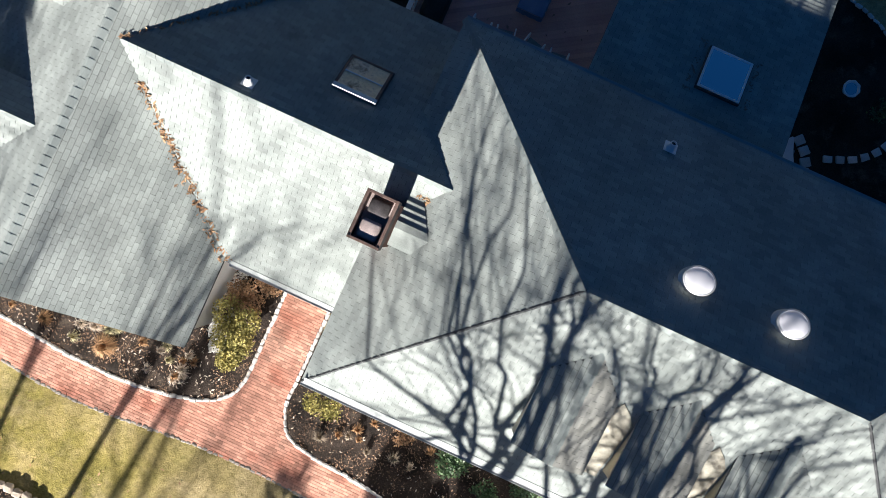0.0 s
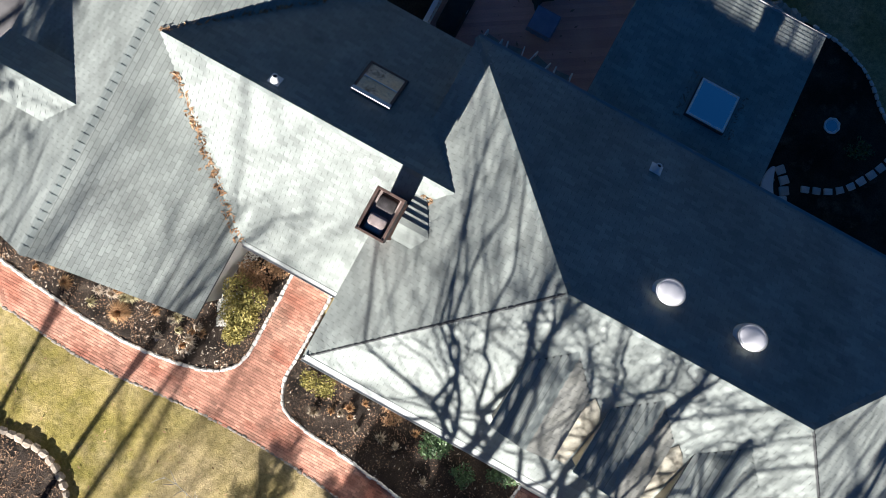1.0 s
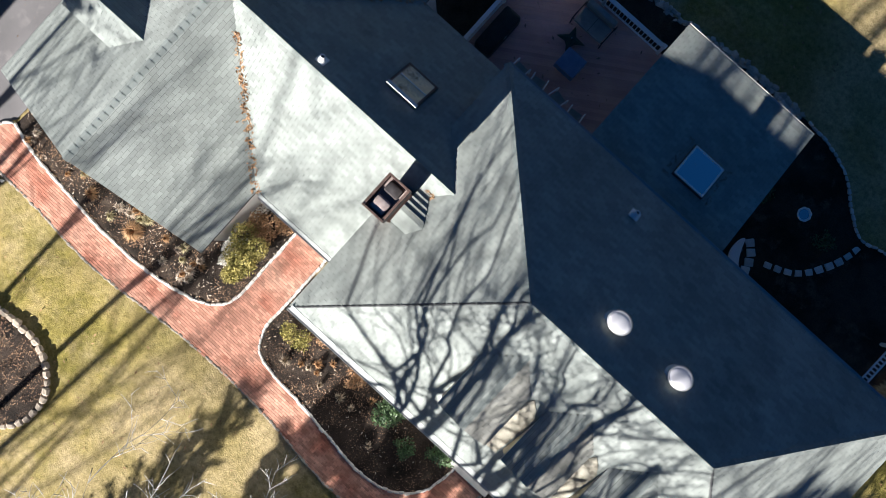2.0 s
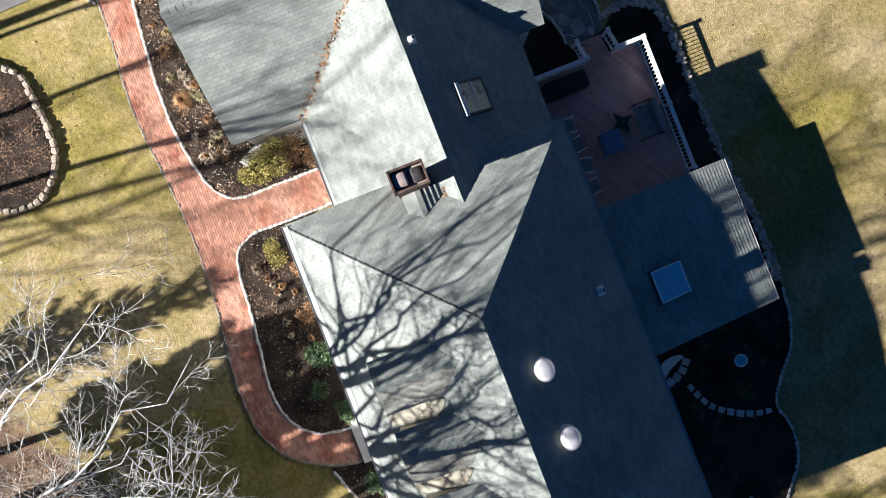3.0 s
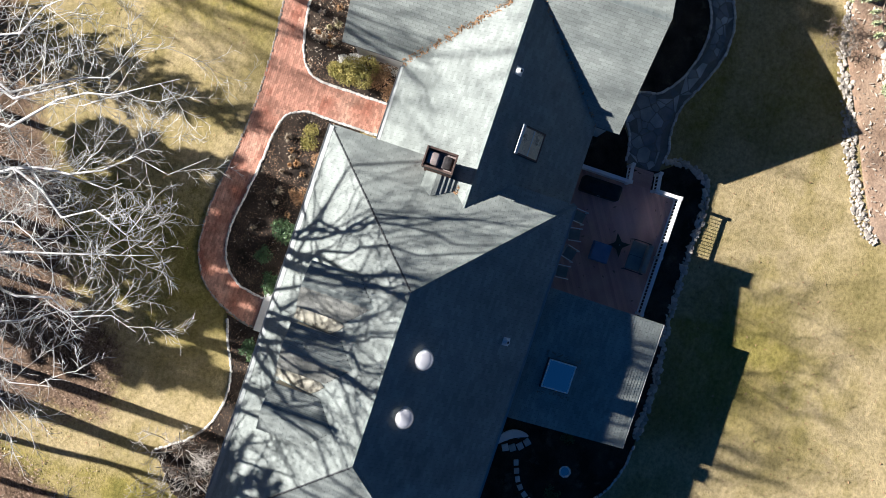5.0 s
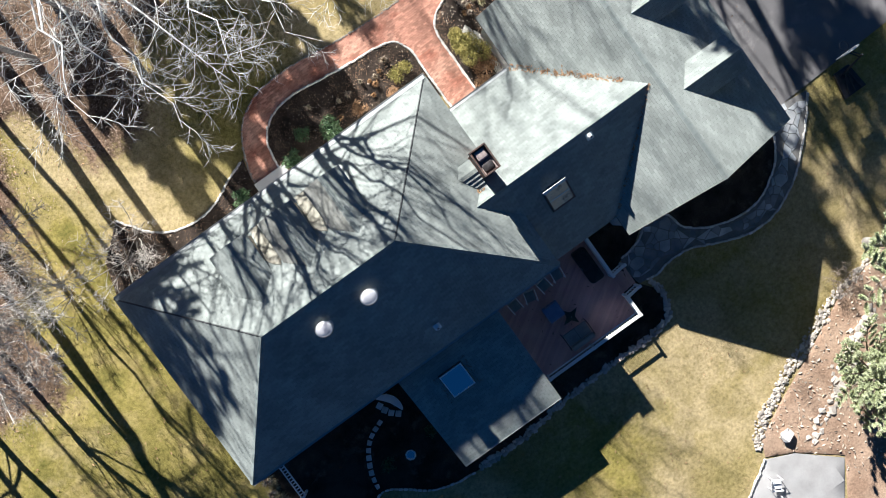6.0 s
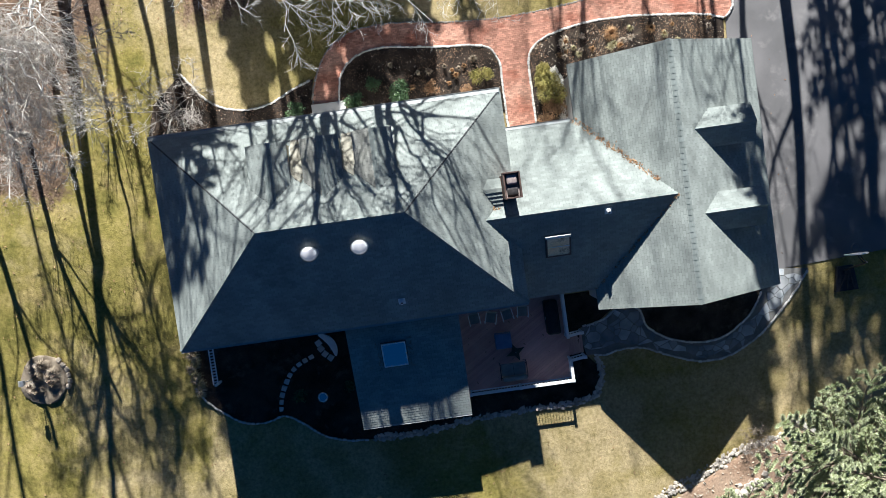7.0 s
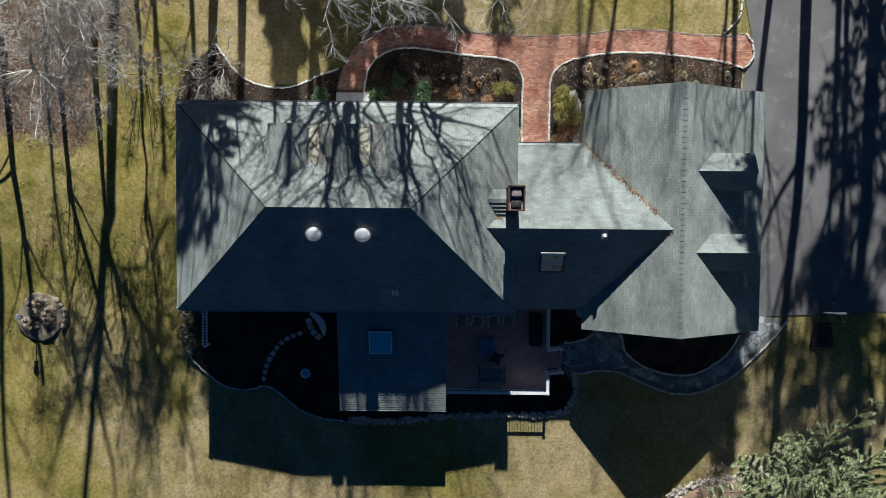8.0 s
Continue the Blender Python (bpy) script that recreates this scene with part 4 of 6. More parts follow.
def rail(a, b, z0a, z0b, high=0.9):
    """A run of railing between two posts: top rail, bottom rail, balusters."""
    a, b = Vector((*a, 0)), Vector((*b, 0))
    d = (b - a)
    length = d.length
    d.normalize()
    q = Vector((-d.y, d.x, 0))
    for lo, hi, w, nm in ((high - 0.05, high, 0.08, "top_rail"), (0.08, 0.13, 0.03, "bottom_rail")):
        v = []
        for p, z in ((a, z0a), (b, z0b)):
            for s in (-1, 1):
                for h in (lo, hi):
                    v.append(p + q * s * w + Vector((0, 0, z + h)))
        link(nm, mesh_of(nm, v, [(0, 1, 5, 4), (2, 6, 7, 3), (1, 3, 7, 5), (0, 4, 6, 2), (0, 2, 3, 1), (4, 5, 7, 6)], WHITE), railing)
    n = int(length / 0.155)
    for i in range(1, n):
        t = i / n
        p = a.lerp(b, t)
        z = z0a + (z0b - z0a) * t
        link("baluster", BAL, railing, "", Matrix.Translation((p.x, p.y, z + 0.1)) @ Matrix.Diagonal((1, 1, high - 0.14, 1)))


PY = -9.7
for x, y in ((0.22, PY), (2.95, PY), (5.8, PY), (5.8, -8.56), (5.8, -7.3), (5.8, -4.9)):
    post(x, y, DZ - 0.3, DZ + 0.95)
for y in (-8.6, -7.26):
    post(6.66, y, -0.55, 0.5)
    rail((5.86, y), (6.6, y), DZ, DZ - 0.4)
rail((0.28, PY), (2.89, PY), DZ, DZ)
rail((3.01, PY), (5.74, PY), DZ, DZ)
rail((5.8, -9.64), (5.8, -8.62), DZ, DZ)
rail((5.8, -7.24), (5.8, -4.96), DZ, DZ)

# ---- things on the deck ----
table = empty("patio_table", "square patio table under a blue fabric cover", "table")
bm = bmesh.new()
box(bm, 1.92, 2.78, -7.5, -6.68, 0.58, 0.64, bevel=0.03)
part("cover_top", bm, BLUECLOTH, table, "blue cover")
bm = bmesh.new()
vs = []
for z, g in ((0.6, 0.0), (0.25, 0.02)):
    for i in range(32):
        a = 2 * math.pi * i / 32
        c, s = math.cos(a), math.sin(a)
        k = 0.43 / max(abs(c), abs(s)) + g + (0.015 * math.sin(i * 2.4) if g else 0)
        vs.append(bm.verts.new((2.35 + c * k, -7.09 + s * k * 0.96, z)))
for i in range(32):
    bm.faces.new((vs[i], vs[i + 32], vs[(i + 1) % 32 + 32], vs[(i + 1) % 32]))
part("cover_skirt", bm, BLUECLOTH, table, "", True)
for x in (2.02, 2.68):
    for y in (-7.4, -6.78):
        part("leg", tube(bmesh.new(), (x, y, DZ), (x, y, 0.58), 0.025), METALDARK, table)
umb = empty("folded_umbrella", "low dark green folded umbrella standing beside table", "umbrella")
bm = bmesh.new()
hub = Vector((2.95, -7.85, 0.34))
ends = []
for i in range(8):
    a = i * math.pi / 4 + 0.35
    long_ = 0.56 if i % 2 == 0 else 0.2
    ends.append(bm.verts.new(hub + Vector((math.cos(a) * long_, math.sin(a) * long_, -0.22 if i % 2 == 0 else -0.1))))
low = [bm.verts.new(v.co - Vector((0, 0, 0.05))) for v in ends]
top = bm.verts.new(hub)
bot = bm.verts.new(hub - Vector((0, 0, 0.12)))
for i in range(8):
    bm.faces.new((top, ends[i], ends[(i + 1) % 8]))
    bm.faces.new((bot, low[(i + 1) % 8], low[i]))
    bm.faces.new((ends[i], low[i], low[(i + 1) % 8], ends[(i + 1) % 8]))
part("canopy", bm, GREENCLOTH, umb, "dark green canopy")
part("pole", tube(bmesh.new(), (2.95, -7.85, DZ), (2.95, -7.85, 0.42), 0.02), METALPALE, umb)
part("foot", lathe([(0.0, DZ), (0.2, DZ), (0.2, DZ + 0.05), (0.04, DZ + 0.09), (0.0, DZ + 0.09)], 16), METALDARK, umb).location = (2.95, -7.85, 0)


def sofa():
    t = empty("glider_bench", "cushioned outdoor glider bench with curved back", "bench")
    x0, x1, y0, y1 = 1.98, 3.42, -9.32, -8.36
    part("seat", boxes((x0 + 0.06, x1 - 0.06, y0 + 0.25, y1 - 0.03, 0.28, 0.40), bevel=0.04), CUSHION, t, "grey cushion")
    part("seat_seam", boxes(((x0 + x1) / 2 - 0.008, (x0 + x1) / 2 + 0.008, y0 + 0.28, y1 - 0.04, 0.396, 0.408)), METALDARK, t)
    bm = bmesh.new()
    box(bm, x0 + 0.06, x1 - 0.06, y0 + 0.03, y0 + 0.25, 0.36, 0.82, bevel=0.06)
    part("backrest", bm, CUSHION, t, "", True)
    for x in (x0, x1):
        bm = bmesh.new()
        pts = [Vector((x, y1, DZ)), Vector((x, y1 - 0.03, 0.5)), Vector((x, y1 - 0.2, 0.58)), Vector((x, y0 + 0.2, 0.56)), Vector((x, y0 + 0.06, 0.4)), Vector((x, y0 + 0.08, DZ))]
        for a, b in zip(pts, pts[1:]):
            tube(bm, a, b, 0.025, seg=6)
        part("arm", bm, METALDARK, t)
    part("base_frame", boxes((x0, x1, y0 + 0.1, y0 + 0.15, 0.2, 0.24), (x0, x1, y1 - 0.15, y1 - 0.1, 0.2, 0.24)), METALDARK, t)


sofa()


def patio_chair(m):
    t = empty("patio_chair", "mesh patio chair with pale curved arms on deck", "chair", "chairs along the house wall")
    part("seat", boxes((-0.24, 0.24, -0.25, 0.25, 0.40, 0.43), bevel=0.012), CUSHION, t)
    v, f = slab([(-0.24, 0.25, 0.44), (0.24, 0.25, 0.44), (0.24, 0.42, 0.98), (-0.24, 0.42, 0.98)], 0.03)
    link("backrest", mesh_of("backrest", v, f, CUSHION), t)
    for x in (-0.29, 0.29):
        bm = bmesh.new()
        pts = [Vector((x, -0.28, 0)), Vector((x, -0.3, 0.6)), Vector((x, -0.22, 0.66)), Vector((x, 0.3, 0.66))]
        for a, b in zip(pts, pts[1:]):
            tube(bm, a, b, 0.028, seg=6)
        part("arm", bm, WHITE, t, "pale metal arm")
        part("leg", tube(bmesh.new(), (x, 0.3, 0), (x * 0.9, 0.42, 0.98), 0.016, seg=6), METALPALE, t)
    t.matrix_basis = m
    return t


ch = patio_chair(pose(0.95, -5.72, DZ, 0, 0, 6))
copy_thing(ch, pose(1.85, -5.78, DZ, 0, 0, -14))
copy_thing(ch, pose(2.75, -5.72, DZ, 0, 0, 10))
copy_thing(ch, pose(3.6, -5.66, DZ, 0, 0, -5))
grill = empty("covered_grill", "barbecue grill under a fitted black cover", "grill")
bm = bmesh.new()
box(bm, 4.78, 5.5, -7.12, -5.25, DZ, 0.9, bevel=0.12)
for v in bm.verts:
    v.co.x += 0.05 * noise.noise(v.co * 1.3)
    if v.co.z > 0.7 and (v.co.y > -5.7 or v.co.y < -6.7):
        v.co.z -= 0.22
part("cover", bm, BLACK, grill, "", True)
part("badge", boxes((4.765, 4.775, -6.25, -6.1, 0.5, 0.56)), METALPALE, grill, "small pale badge")


# ---- trees ----
def grow(r, start, d, length, radius, level, spec, out):
    """One limb and all that springs from it, as lines of points with radii."""
    n = max(3, int(length / (0.55 if level < 2 else 0.35)))
    n = min(n, 12)
    pts, rad = [start.copy()], [radius]
    p, dd = start.copy(), d.normalized()
    tip = radius * (0.55 if level == 0 else 0.3)
    for i in range(n):
        w = spec["wob"] * (0.5 if level == 0 else 1.0)
        dd = (dd + Vector((r.gauss(0, w), r.gauss(0, w), r.gauss(0, w))) + spec["pull"][min(level, len(spec["pull"]) - 1)]).normalized()
        p = p + dd * (length / n)
        pts.append(p.copy())
        rad.append(radius + (tip - radius) * (i + 1) / n)
    out.append((pts, rad))
    if level >= spec["levels"]:
        return
    kids = spec["kids"][level]
    lo = spec["from"][level]
    for k in range(kids):
        t = lo + (1 - lo) * (k + r.random()) / kids
        i = min(n - 1, int(t * n))
        q = pts[i].lerp(pts[i + 1], t * n - i)
        along = (pts[i + 1] - pts[i]).normalized()
        side = Vector((r.gauss(0, 1), r.gauss(0, 1), r.gauss(0, 1)))
        if level == 0:
            side += spec["bias"]
        side = (side - along * side.dot(along)).normalized()
        a = radians(r.uniform(*(spec["fork"] if level == 0 and spec["fork"] else spec["angle"])))
        nd = along * math.cos(a) + side * math.sin(a)
        sc = (spec["leader"] if level == 0 and spec["leader"] else spec["short"]) * r.uniform(0.75, 1.25) * (1.15 - 0.55 * t)
        rr = rad[i] * (r.uniform(0.5, 0.85) if level == 0 and spec["fork"] else r.uniform(0.3, 0.52))
        grow(r, q, nd, max(0.25, length * sc), max(spec["thin"], rr), level + 1, spec, out)


def sweep(lines):
    verts, faces = [], []
    for pts, rad in lines:
        k = 8 if rad[0] > 0.1 else (5 if rad[0] > 0.035 else 3)
        base = len(verts)
        for i, p in enumerate(pts):
            d = (pts[min(i + 1, len(pts) - 1)] - pts[max(i - 1, 0)])
            if d.length < 1e-6:
                d = Vector((0, 0, 1))
            d.normalize()
            a = d.orthogonal().normalized()
            b = d.cross(a)
            for j in range(k):
                t = 2 * math.pi * j / k
                verts.append(p + (a * math.cos(t) + b * math.sin(t)) * rad[i])
        for i in range(len(pts) - 1):
            for j in range(k):
                faces.append((base + i * k + j, base + i * k + (j + 1) % k, base + (i + 1) * k + (j + 1) % k, base + (i + 1) * k + j))
    return verts, faces


def bare_tree(x, y, h, trunk_r, lean, seed, label, levels=4, kids=(9, 6, 5, 4), thin=0.009, name="bare_tree", mat=None, first=0.35, short=0.52, wob=0.13, angle=(28, 60), pull=None, trunks=1, spread=0.0, fork=None, leader=None, bias=(0, 0, 0)):
    r = random.Random(seed)
    t = empty(name, label, "tree", at=(x, y, gz(x, y)))
    spec = dict(levels=levels, kids=kids, short=short, thin=thin, wob=wob, angle=angle, fork=fork, leader=leader, bias=Vector(bias),
                pull=pull or [Vector((lean[0] * 0.1, lean[1] * 0.1, 0.06)), Vector((lean[0] * 0.12, lean[1] * 0.12, 0.05)), Vector((0, 0, 0.03)), Vector((0, 0, 0.0))])
    spec["from"] = (first, 0.25, 0.2, 0.15, 0.1)
    for i in range(trunks):
        lines = []
        a = 2 * math.pi * i / max(1, trunks) + seed
        d = Vector((lean[0] + spread * math.cos(a), lean[1] + spread * math.sin(a), 1))
        grow(r, Vector((0.12 * math.cos(a) * (trunks > 1), 0.12 * math.sin(a) * (trunks > 1), -0.1)), d, h * r.uniform(0.92, 1.05), trunk_r, 0, spec, lines)
        v, f = sweep(lines[:1])
        link("trunk", mesh_of("trunk", v, f, mat or BARK, True), t)
        v, f = sweep(lines[1:])
        link("crown", mesh_of("crown", v, f, mat or TWIG, True), t, "bare branching crown")
    return t


def limb_points(rows, y, r, sway=0.25):
    """A limb as a rounded line through stations (x, z), weaving a little towards and away from y."""
    ctrl = [Vector((x, y + r.gauss(0, sway), z)) for x, z in rows]
    out = []
    for i in range(len(ctrl) - 1):
        a, b, c, d = ctrl[max(i - 1, 0)], ctrl[i], ctrl[i + 1], ctrl[min(i + 2, len(ctrl) - 1)]
        for k in range(5):
            t = k / 5
            out.append(0.5 * (2 * b + (c - a) * t + (2 * a - 5 * b + 4 * c - d) * t * t + (3 * b - a - 3 * c + d) * t ** 3) + Vector((r.gauss(0, 0.03), 0, 0)))
    out.append(ctrl[-1])
    return out


def boughs(t, o, y, limbs, seed, shoots=4, long_=1.5, thin=0.012, mat=None):
    """Main limbs of a tree, each from its own stations, with shoots and twigs springing from them."""
    r = random.Random(seed)
    spec = dict(levels=4, kids=(0, 0, 4, 3), short=0.5, thin=thin, wob=0.15, angle=(25, 55), fork=None, leader=None, bias=Vector(), pull=[Vector((0, 0, 0.05))])
    spec["from"] = (0, 0, 0.15, 0.12, 0.1)
    main, fine = [], []
    for r0, r1, rows in limbs:
        pts = [p - o for p in limb_points(rows, y, r)]
        n = len(pts) - 1
        rad = [r0 + (r1 - r0) * k / n for k in range(n + 1)]
        main.append((pts, rad))
        for k in range(shoots):
            u = 0.3 + 0.7 * (k + r.random()) / shoots
            m = min(n - 1, int(u * n))
            along = (pts[m + 1] - pts[m]).normalized()
            side = Vector((r.gauss(0, 1), r.gauss(0, 0.5), r.gauss(0, 0.7)))
            side = (side - along * side.dot(along)).normalized()
            a = radians(r.uniform(28, 60))
            grow(r, pts[m].lerp(pts[m + 1], u * n - m), along * math.cos(a) + side * math.sin(a), long_ * r.uniform(0.5, 1.3), max(thin, rad[m] * r.uniform(0.22, 0.4)), 2, spec, fine)
    for one in main:
        v, f = sweep([one])
        link("limb", mesh_of("limb", v, f, mat or PALEBARK, True), t, "stout forking limb")
    v, f = sweep(fine)
    link("twigs", mesh_of("twigs", v, f, TWIG, True), t, "fine bare twigs")


def reaching_tree(x, y, fork_at, trunk_r, reaches, seed, label, shoots=13, long_=4.0, droop=0.0, thin=0.008, limbs=(), fine=(8, 5), stout=0.28, twig=None, zig=0.2):
    """A tree whose long limbs leave the trunk at a fork and stretch out to the given tips."""
    r = random.Random(seed)
    t = empty("bare_tree", label, "tree", at=(x, y, gz(x, y)))
    o = Vector((x, y, gz(x, y)))
    top = Vector(fork_at) - o
    spec = dict(levels=4, kids=(0, 0, *fine), short=0.46, thin=thin, wob=zig, angle=(28, 62), fork=None, leader=None, bias=Vector(), pull=[Vector((0, -0.01, 0.015 - droop))])
    spec["from"] = (0, 0, 0.15, 0.12, 0.1)
    trunk = [top * (k / 8) + Vector((r.gauss(0, 0.05), r.gauss(0, 0.05), -0.1 if k == 0 else 0)) for k in range(9)]
    v, f = sweep([(trunk, [trunk_r * (1 - 0.62 * k / 8) for k in range(9)])])
    link("trunk", mesh_of("trunk", v, f, BARK, True), t)
    lines, main = [], []
    for tip in reaches:
        n = 14
        start = top - Vector((0, 0, r.uniform(0, 0.25)))
        d = Vector(tip) - o - start
        sway = Vector((r.gauss(0, 0.5), 0, r.uniform(0.6, 1.6)))
        pts = [start + d * (k / n) + sway * math.sin(math.pi * k / n) + Vector((r.gauss(0, 0.24), r.gauss(0, 0.16), r.gauss(0, 0.14))) * (0 < k) for k in range(n + 1)]
        rad = [trunk_r * stout * (1 - k / n) ** 1.1 + 0.009 for k in range(n + 1)]
        main.append((pts, rad))
        for k in range(shoots):
            u = 0.22 + 0.78 * (k + r.random()) / shoots
            m = min(n - 1, int(u * n))
            along = (pts[m + 1] - pts[m]).normalized()
            side = Vector((r.gauss(0, 1.2), r.gauss(-0.3, 0.5), r.gauss(0.1, 0.6)))
            side = (side - along * side.dot(along)).normalized()
            a = radians(r.uniform(30, 62))
            grow(r, pts[m].lerp(pts[m + 1], u * n - m), along * math.cos(a) + side * math.sin(a), (long_ - 2.4 * u) * r.uniform(0.6, 1.2), max(0.012, rad[m] * r.uniform(0.3, 0.55)), 2, spec, lines)
    for one in main:
        v, f = sweep([one])
        link("limb", mesh_of("limb", v, f, PALEBARK, True), t, "long pale limb")
    v, f = sweep(lines)
    link("crown", mesh_of("crown", v, f, twig or TWIG, True), t, "bare branching crown of fine twigs")
    if limbs:
        boughs(t, o, y, limbs, seed + 500)


# two tall trees before the house: low limbs reach over the lawn, upright stems fork above
reaching_tree(-4.8, 21.0, (-4.8, 20.6, 9.0), 0.29, ((-4.4, 7.4, 13.4), (-6.8, 8.8, 14.6), (-2.6, 8.0, 12.4), (-9.0, 12.5, 14.5), (-3.8, 13.0, 16.0), (-7.6, 11.0, 12.0), (-5.6, 9.6, 12.2), (-3.1, 10.4, 13.6)), 3, "tall bare tree with pale limbs reaching over lawn", 12, 4.6, fine=(7, 5), twig=PALETWIG, zig=0.17, stout=0.38,
              limbs=((0.19, 0.10, ((-4.8, 8.5), (-4.9, 12.3), (-5.1, 15.0), (-5.5, 16.3), (-5.6, 17.9), (-5.5, 20.0))),
                     (0.13, 0.06, ((-4.8, 9.5), (-4.5, 12.1), (-4.3, 14.8), (-4.1, 16.1), (-3.1, 18.0))),
                     (0.06, 0.04, ((-4.1, 16.1), (-4.5, 17.0), (-4.8, 18.4))),
                     (0.06, 0.04, ((-5.6, 16.4), (-6.6, 17.2), (-7.6, 18.2))),
                     (0.05, 0.03, ((-5.5, 16.9), (-6.2, 17.5), (-6.9, 18.6))),
                     (0.10, 0.05, ((-5.0, 10.0), (-6.8, 13.0), (-7.6, 15.2), (-8.3, 16.0), (-9.0, 17.0), (-9.7, 17.6), (-10.6, 18.4)))))
reaching_tree(-2.4, 21.0, (-2.2, 20.6, 9.0), 0.27, ((0.3, 7.0, 13.2), (2.4, 8.2, 14.0), (-1.6, 7.2, 14.6), (4.0, 11.0, 14.5), (0.4, 12.5, 16.0), (-0.8, 9.4, 12.4), (1.5, 10.0, 13.0), (3.4, 9.4, 12.4)), 10, "tall bare tree with white upper limbs", 12, 4.6, fine=(7, 5), twig=PALETWIG, zig=0.17, stout=0.38,
              limbs=((0.17, 0.09, ((-2.4, 8.5), (-2.4, 12.3), (-2.2, 15.0), (-2.0, 16.4), (-2.1, 18.4))),
                     (0.10, 0.06, ((-3.9, 11.4), (-3.1, 12.9), (-2.5, 15.2), (-2.1, 16.3), (-1.7, 18.4))),
                     (0.09, 0.05, ((-2.1, 15.2), (-1.8, 15.7), (-1.2, 16.9), (-0.8, 18.2))),
                     (0.09, 0.05, ((-2.4, 12.4), (-1.6, 12.5), (-0.2, 12.9), (1.9, 13.5), (3.4, 14.3))),
                     (0.06, 0.04, ((-0.7, 12.7), (-0.3, 13.9), (0.5, 15.1), (1.6, 16.4))),
                     (0.045, 0.025, ((-2.1, 14.2), (-1.0, 14.3), (0.6, 14.8))),
                     (0.045, 0.025, ((-1.9, 15.7), (-0.8, 15.7), (0.6, 16.0))),
                     (0.06, 0.03, ((-0.9, 12.8), (-0.4, 12.2), (0.6, 11.6), (2.2, 11.9)))))
bare_tree(-7.3, 21.5, 17.5, 0.20, (0.02, -0.12), 14, "bare tree standing in the front wood", levels=3, kids=(5, 5, 4), thin=0.012, first=0.6)
bare_tree(-12.7, 20.5, 15.5, 0.30, (-0.02, -0.06), 21, "thick bare tree at edge of lawn", levels=3, kids=(7, 5, 4), thin=0.012, first=0.55)
bare_tree(-9.2, 25.0, 18.0, 0.20, (0.0, -0.05), 25, "slim bare tree in the front wood", levels=3, kids=(7, 4, 4), thin=0.012, first=0.55)
bare_tree(-14.6, 24.5, 12.5, 0.18, (0.03, -0.05), 27, "slim bare tree in the front wood", levels=3, kids=(7, 4, 4), thin=0.012, first=0.5)
# the large tree west of the house
west = empty("bare_tree", "large forking bare tree west of the house", "tree", at=(-18.4, 17.5, 0))
v, f = sweep([([Vector((-0.05 * k, 0, -0.1 + 0.78 * k)) for k in range(12)], [0.36 - 0.008 * k for k in range(12)])])
link("trunk", mesh_of("trunk", v, f, BARK, True), west)
boughs(west, Vector((-18.4, 17.5, 0)), 17.5, (
    (0.28, 0.16, ((-18.9, 8.3), (-19.7, 9.9), (-20.0, 12.0), (-20.4, 13.8), (-20.9, 16.4), (-21.2, 18.2))),
    (0.13, 0.05, ((-19.5, 9.9), (-17.6, 11.4), (-16.4, 12.9), (-15.0, 14.8), (-14.4, 16.4))),
    (0.12, 0.04, ((-20.0, 11.2), (-21.3, 13.6), (-22.4, 15.2), (-23.4, 16.8))),
    (0.08, 0.04, ((-19.4, 9.8), (-17.3, 9.8), (-15.5, 9.1), (-13.8, 10.2))),
    (0.12, 0.06, ((-20.3, 13.4), (-19.7, 14.9), (-19.2, 16.6), (-19.4, 18.0))),
    (0.08, 0.04, ((-17.6, 11.4), (-17.4, 12.8), (-17.9, 14.2), (-17.7, 15.8))),
    (0.06, 0.03, ((-20.0, 12.2), (-18.6, 13.4), (-17.0, 13.9), (-15.6, 14.0)))), 611, 2, 1.5, mat=BARK)
bare_tree(-25.2, 17.0, 17.0, 0.22, (0.0, -0.08), 35, "bare tree at edge of the wood", levels=3, kids=(6, 5, 4), first=0.5, wob=0.1)
for i, (x, y, h, tr) in enumerate(((-16.3, 27.0, 13, 0.2), (-6.0, 28.0, 17, 0.2), (-11.3, 18.5, 15, 0.16), (-8.2, 19.0, 14, 0.13))):
    bare_tree(x, y, h, tr, (0.03 * (i % 3 - 1), -0.04), 160 + 3 * i, "bare tree standing in the front wood", levels=3, kids=(7, 5, 4), first=0.5, thin=0.012)
bare_tree(-22.0, 19.5, 15.0, 0.13, (-0.08, -0.03), 38, "slim leaning bare tree in the wood", levels=3, kids=(5, 4, 3), first=0.5, thin=0.012)
# crowns seen from above at the north-west
DROOP = [Vector((0, 0, 0.03)), Vector((0, 0, -0.03)), Vector((0, -0.015, -0.1)), Vector((0, -0.03, -0.16))]
reaching_tree(-19.8, 12.0, (-19.2, 11.0, 6.5), 0.22, ((-14.4, 6.6, 8.6), (-15.6, 8.6, 10.8), (-15.4, 5.0, 8.0), (-18.4, 4.6, 7.2), (-20.4, 5.2, 7.0), (-16.4, 10.4, 12.0), (-22.2, 7.0, 8.5)), 41, "spreading bare tree with dense drooping pale twigs", 16, 3.9, 0.06, 0.011, fine=(8, 6))
reaching_tree(-17.4, 15.5, (-16.9, 13.2, 6.2), 0.15, ((-13.6, 7.4, 7.4), (-14.8, 5.8, 6.8), (-16.2, 5.0, 7.2), (-12.9, 9.8, 8.0), (-15.8, 8.2, 9.4), (-17.6, 6.4, 8.2)), 47, "spreading bare tree with pale tangled twigs", 14, 3.5, 0.06, 0.010, fine=(8, 6))
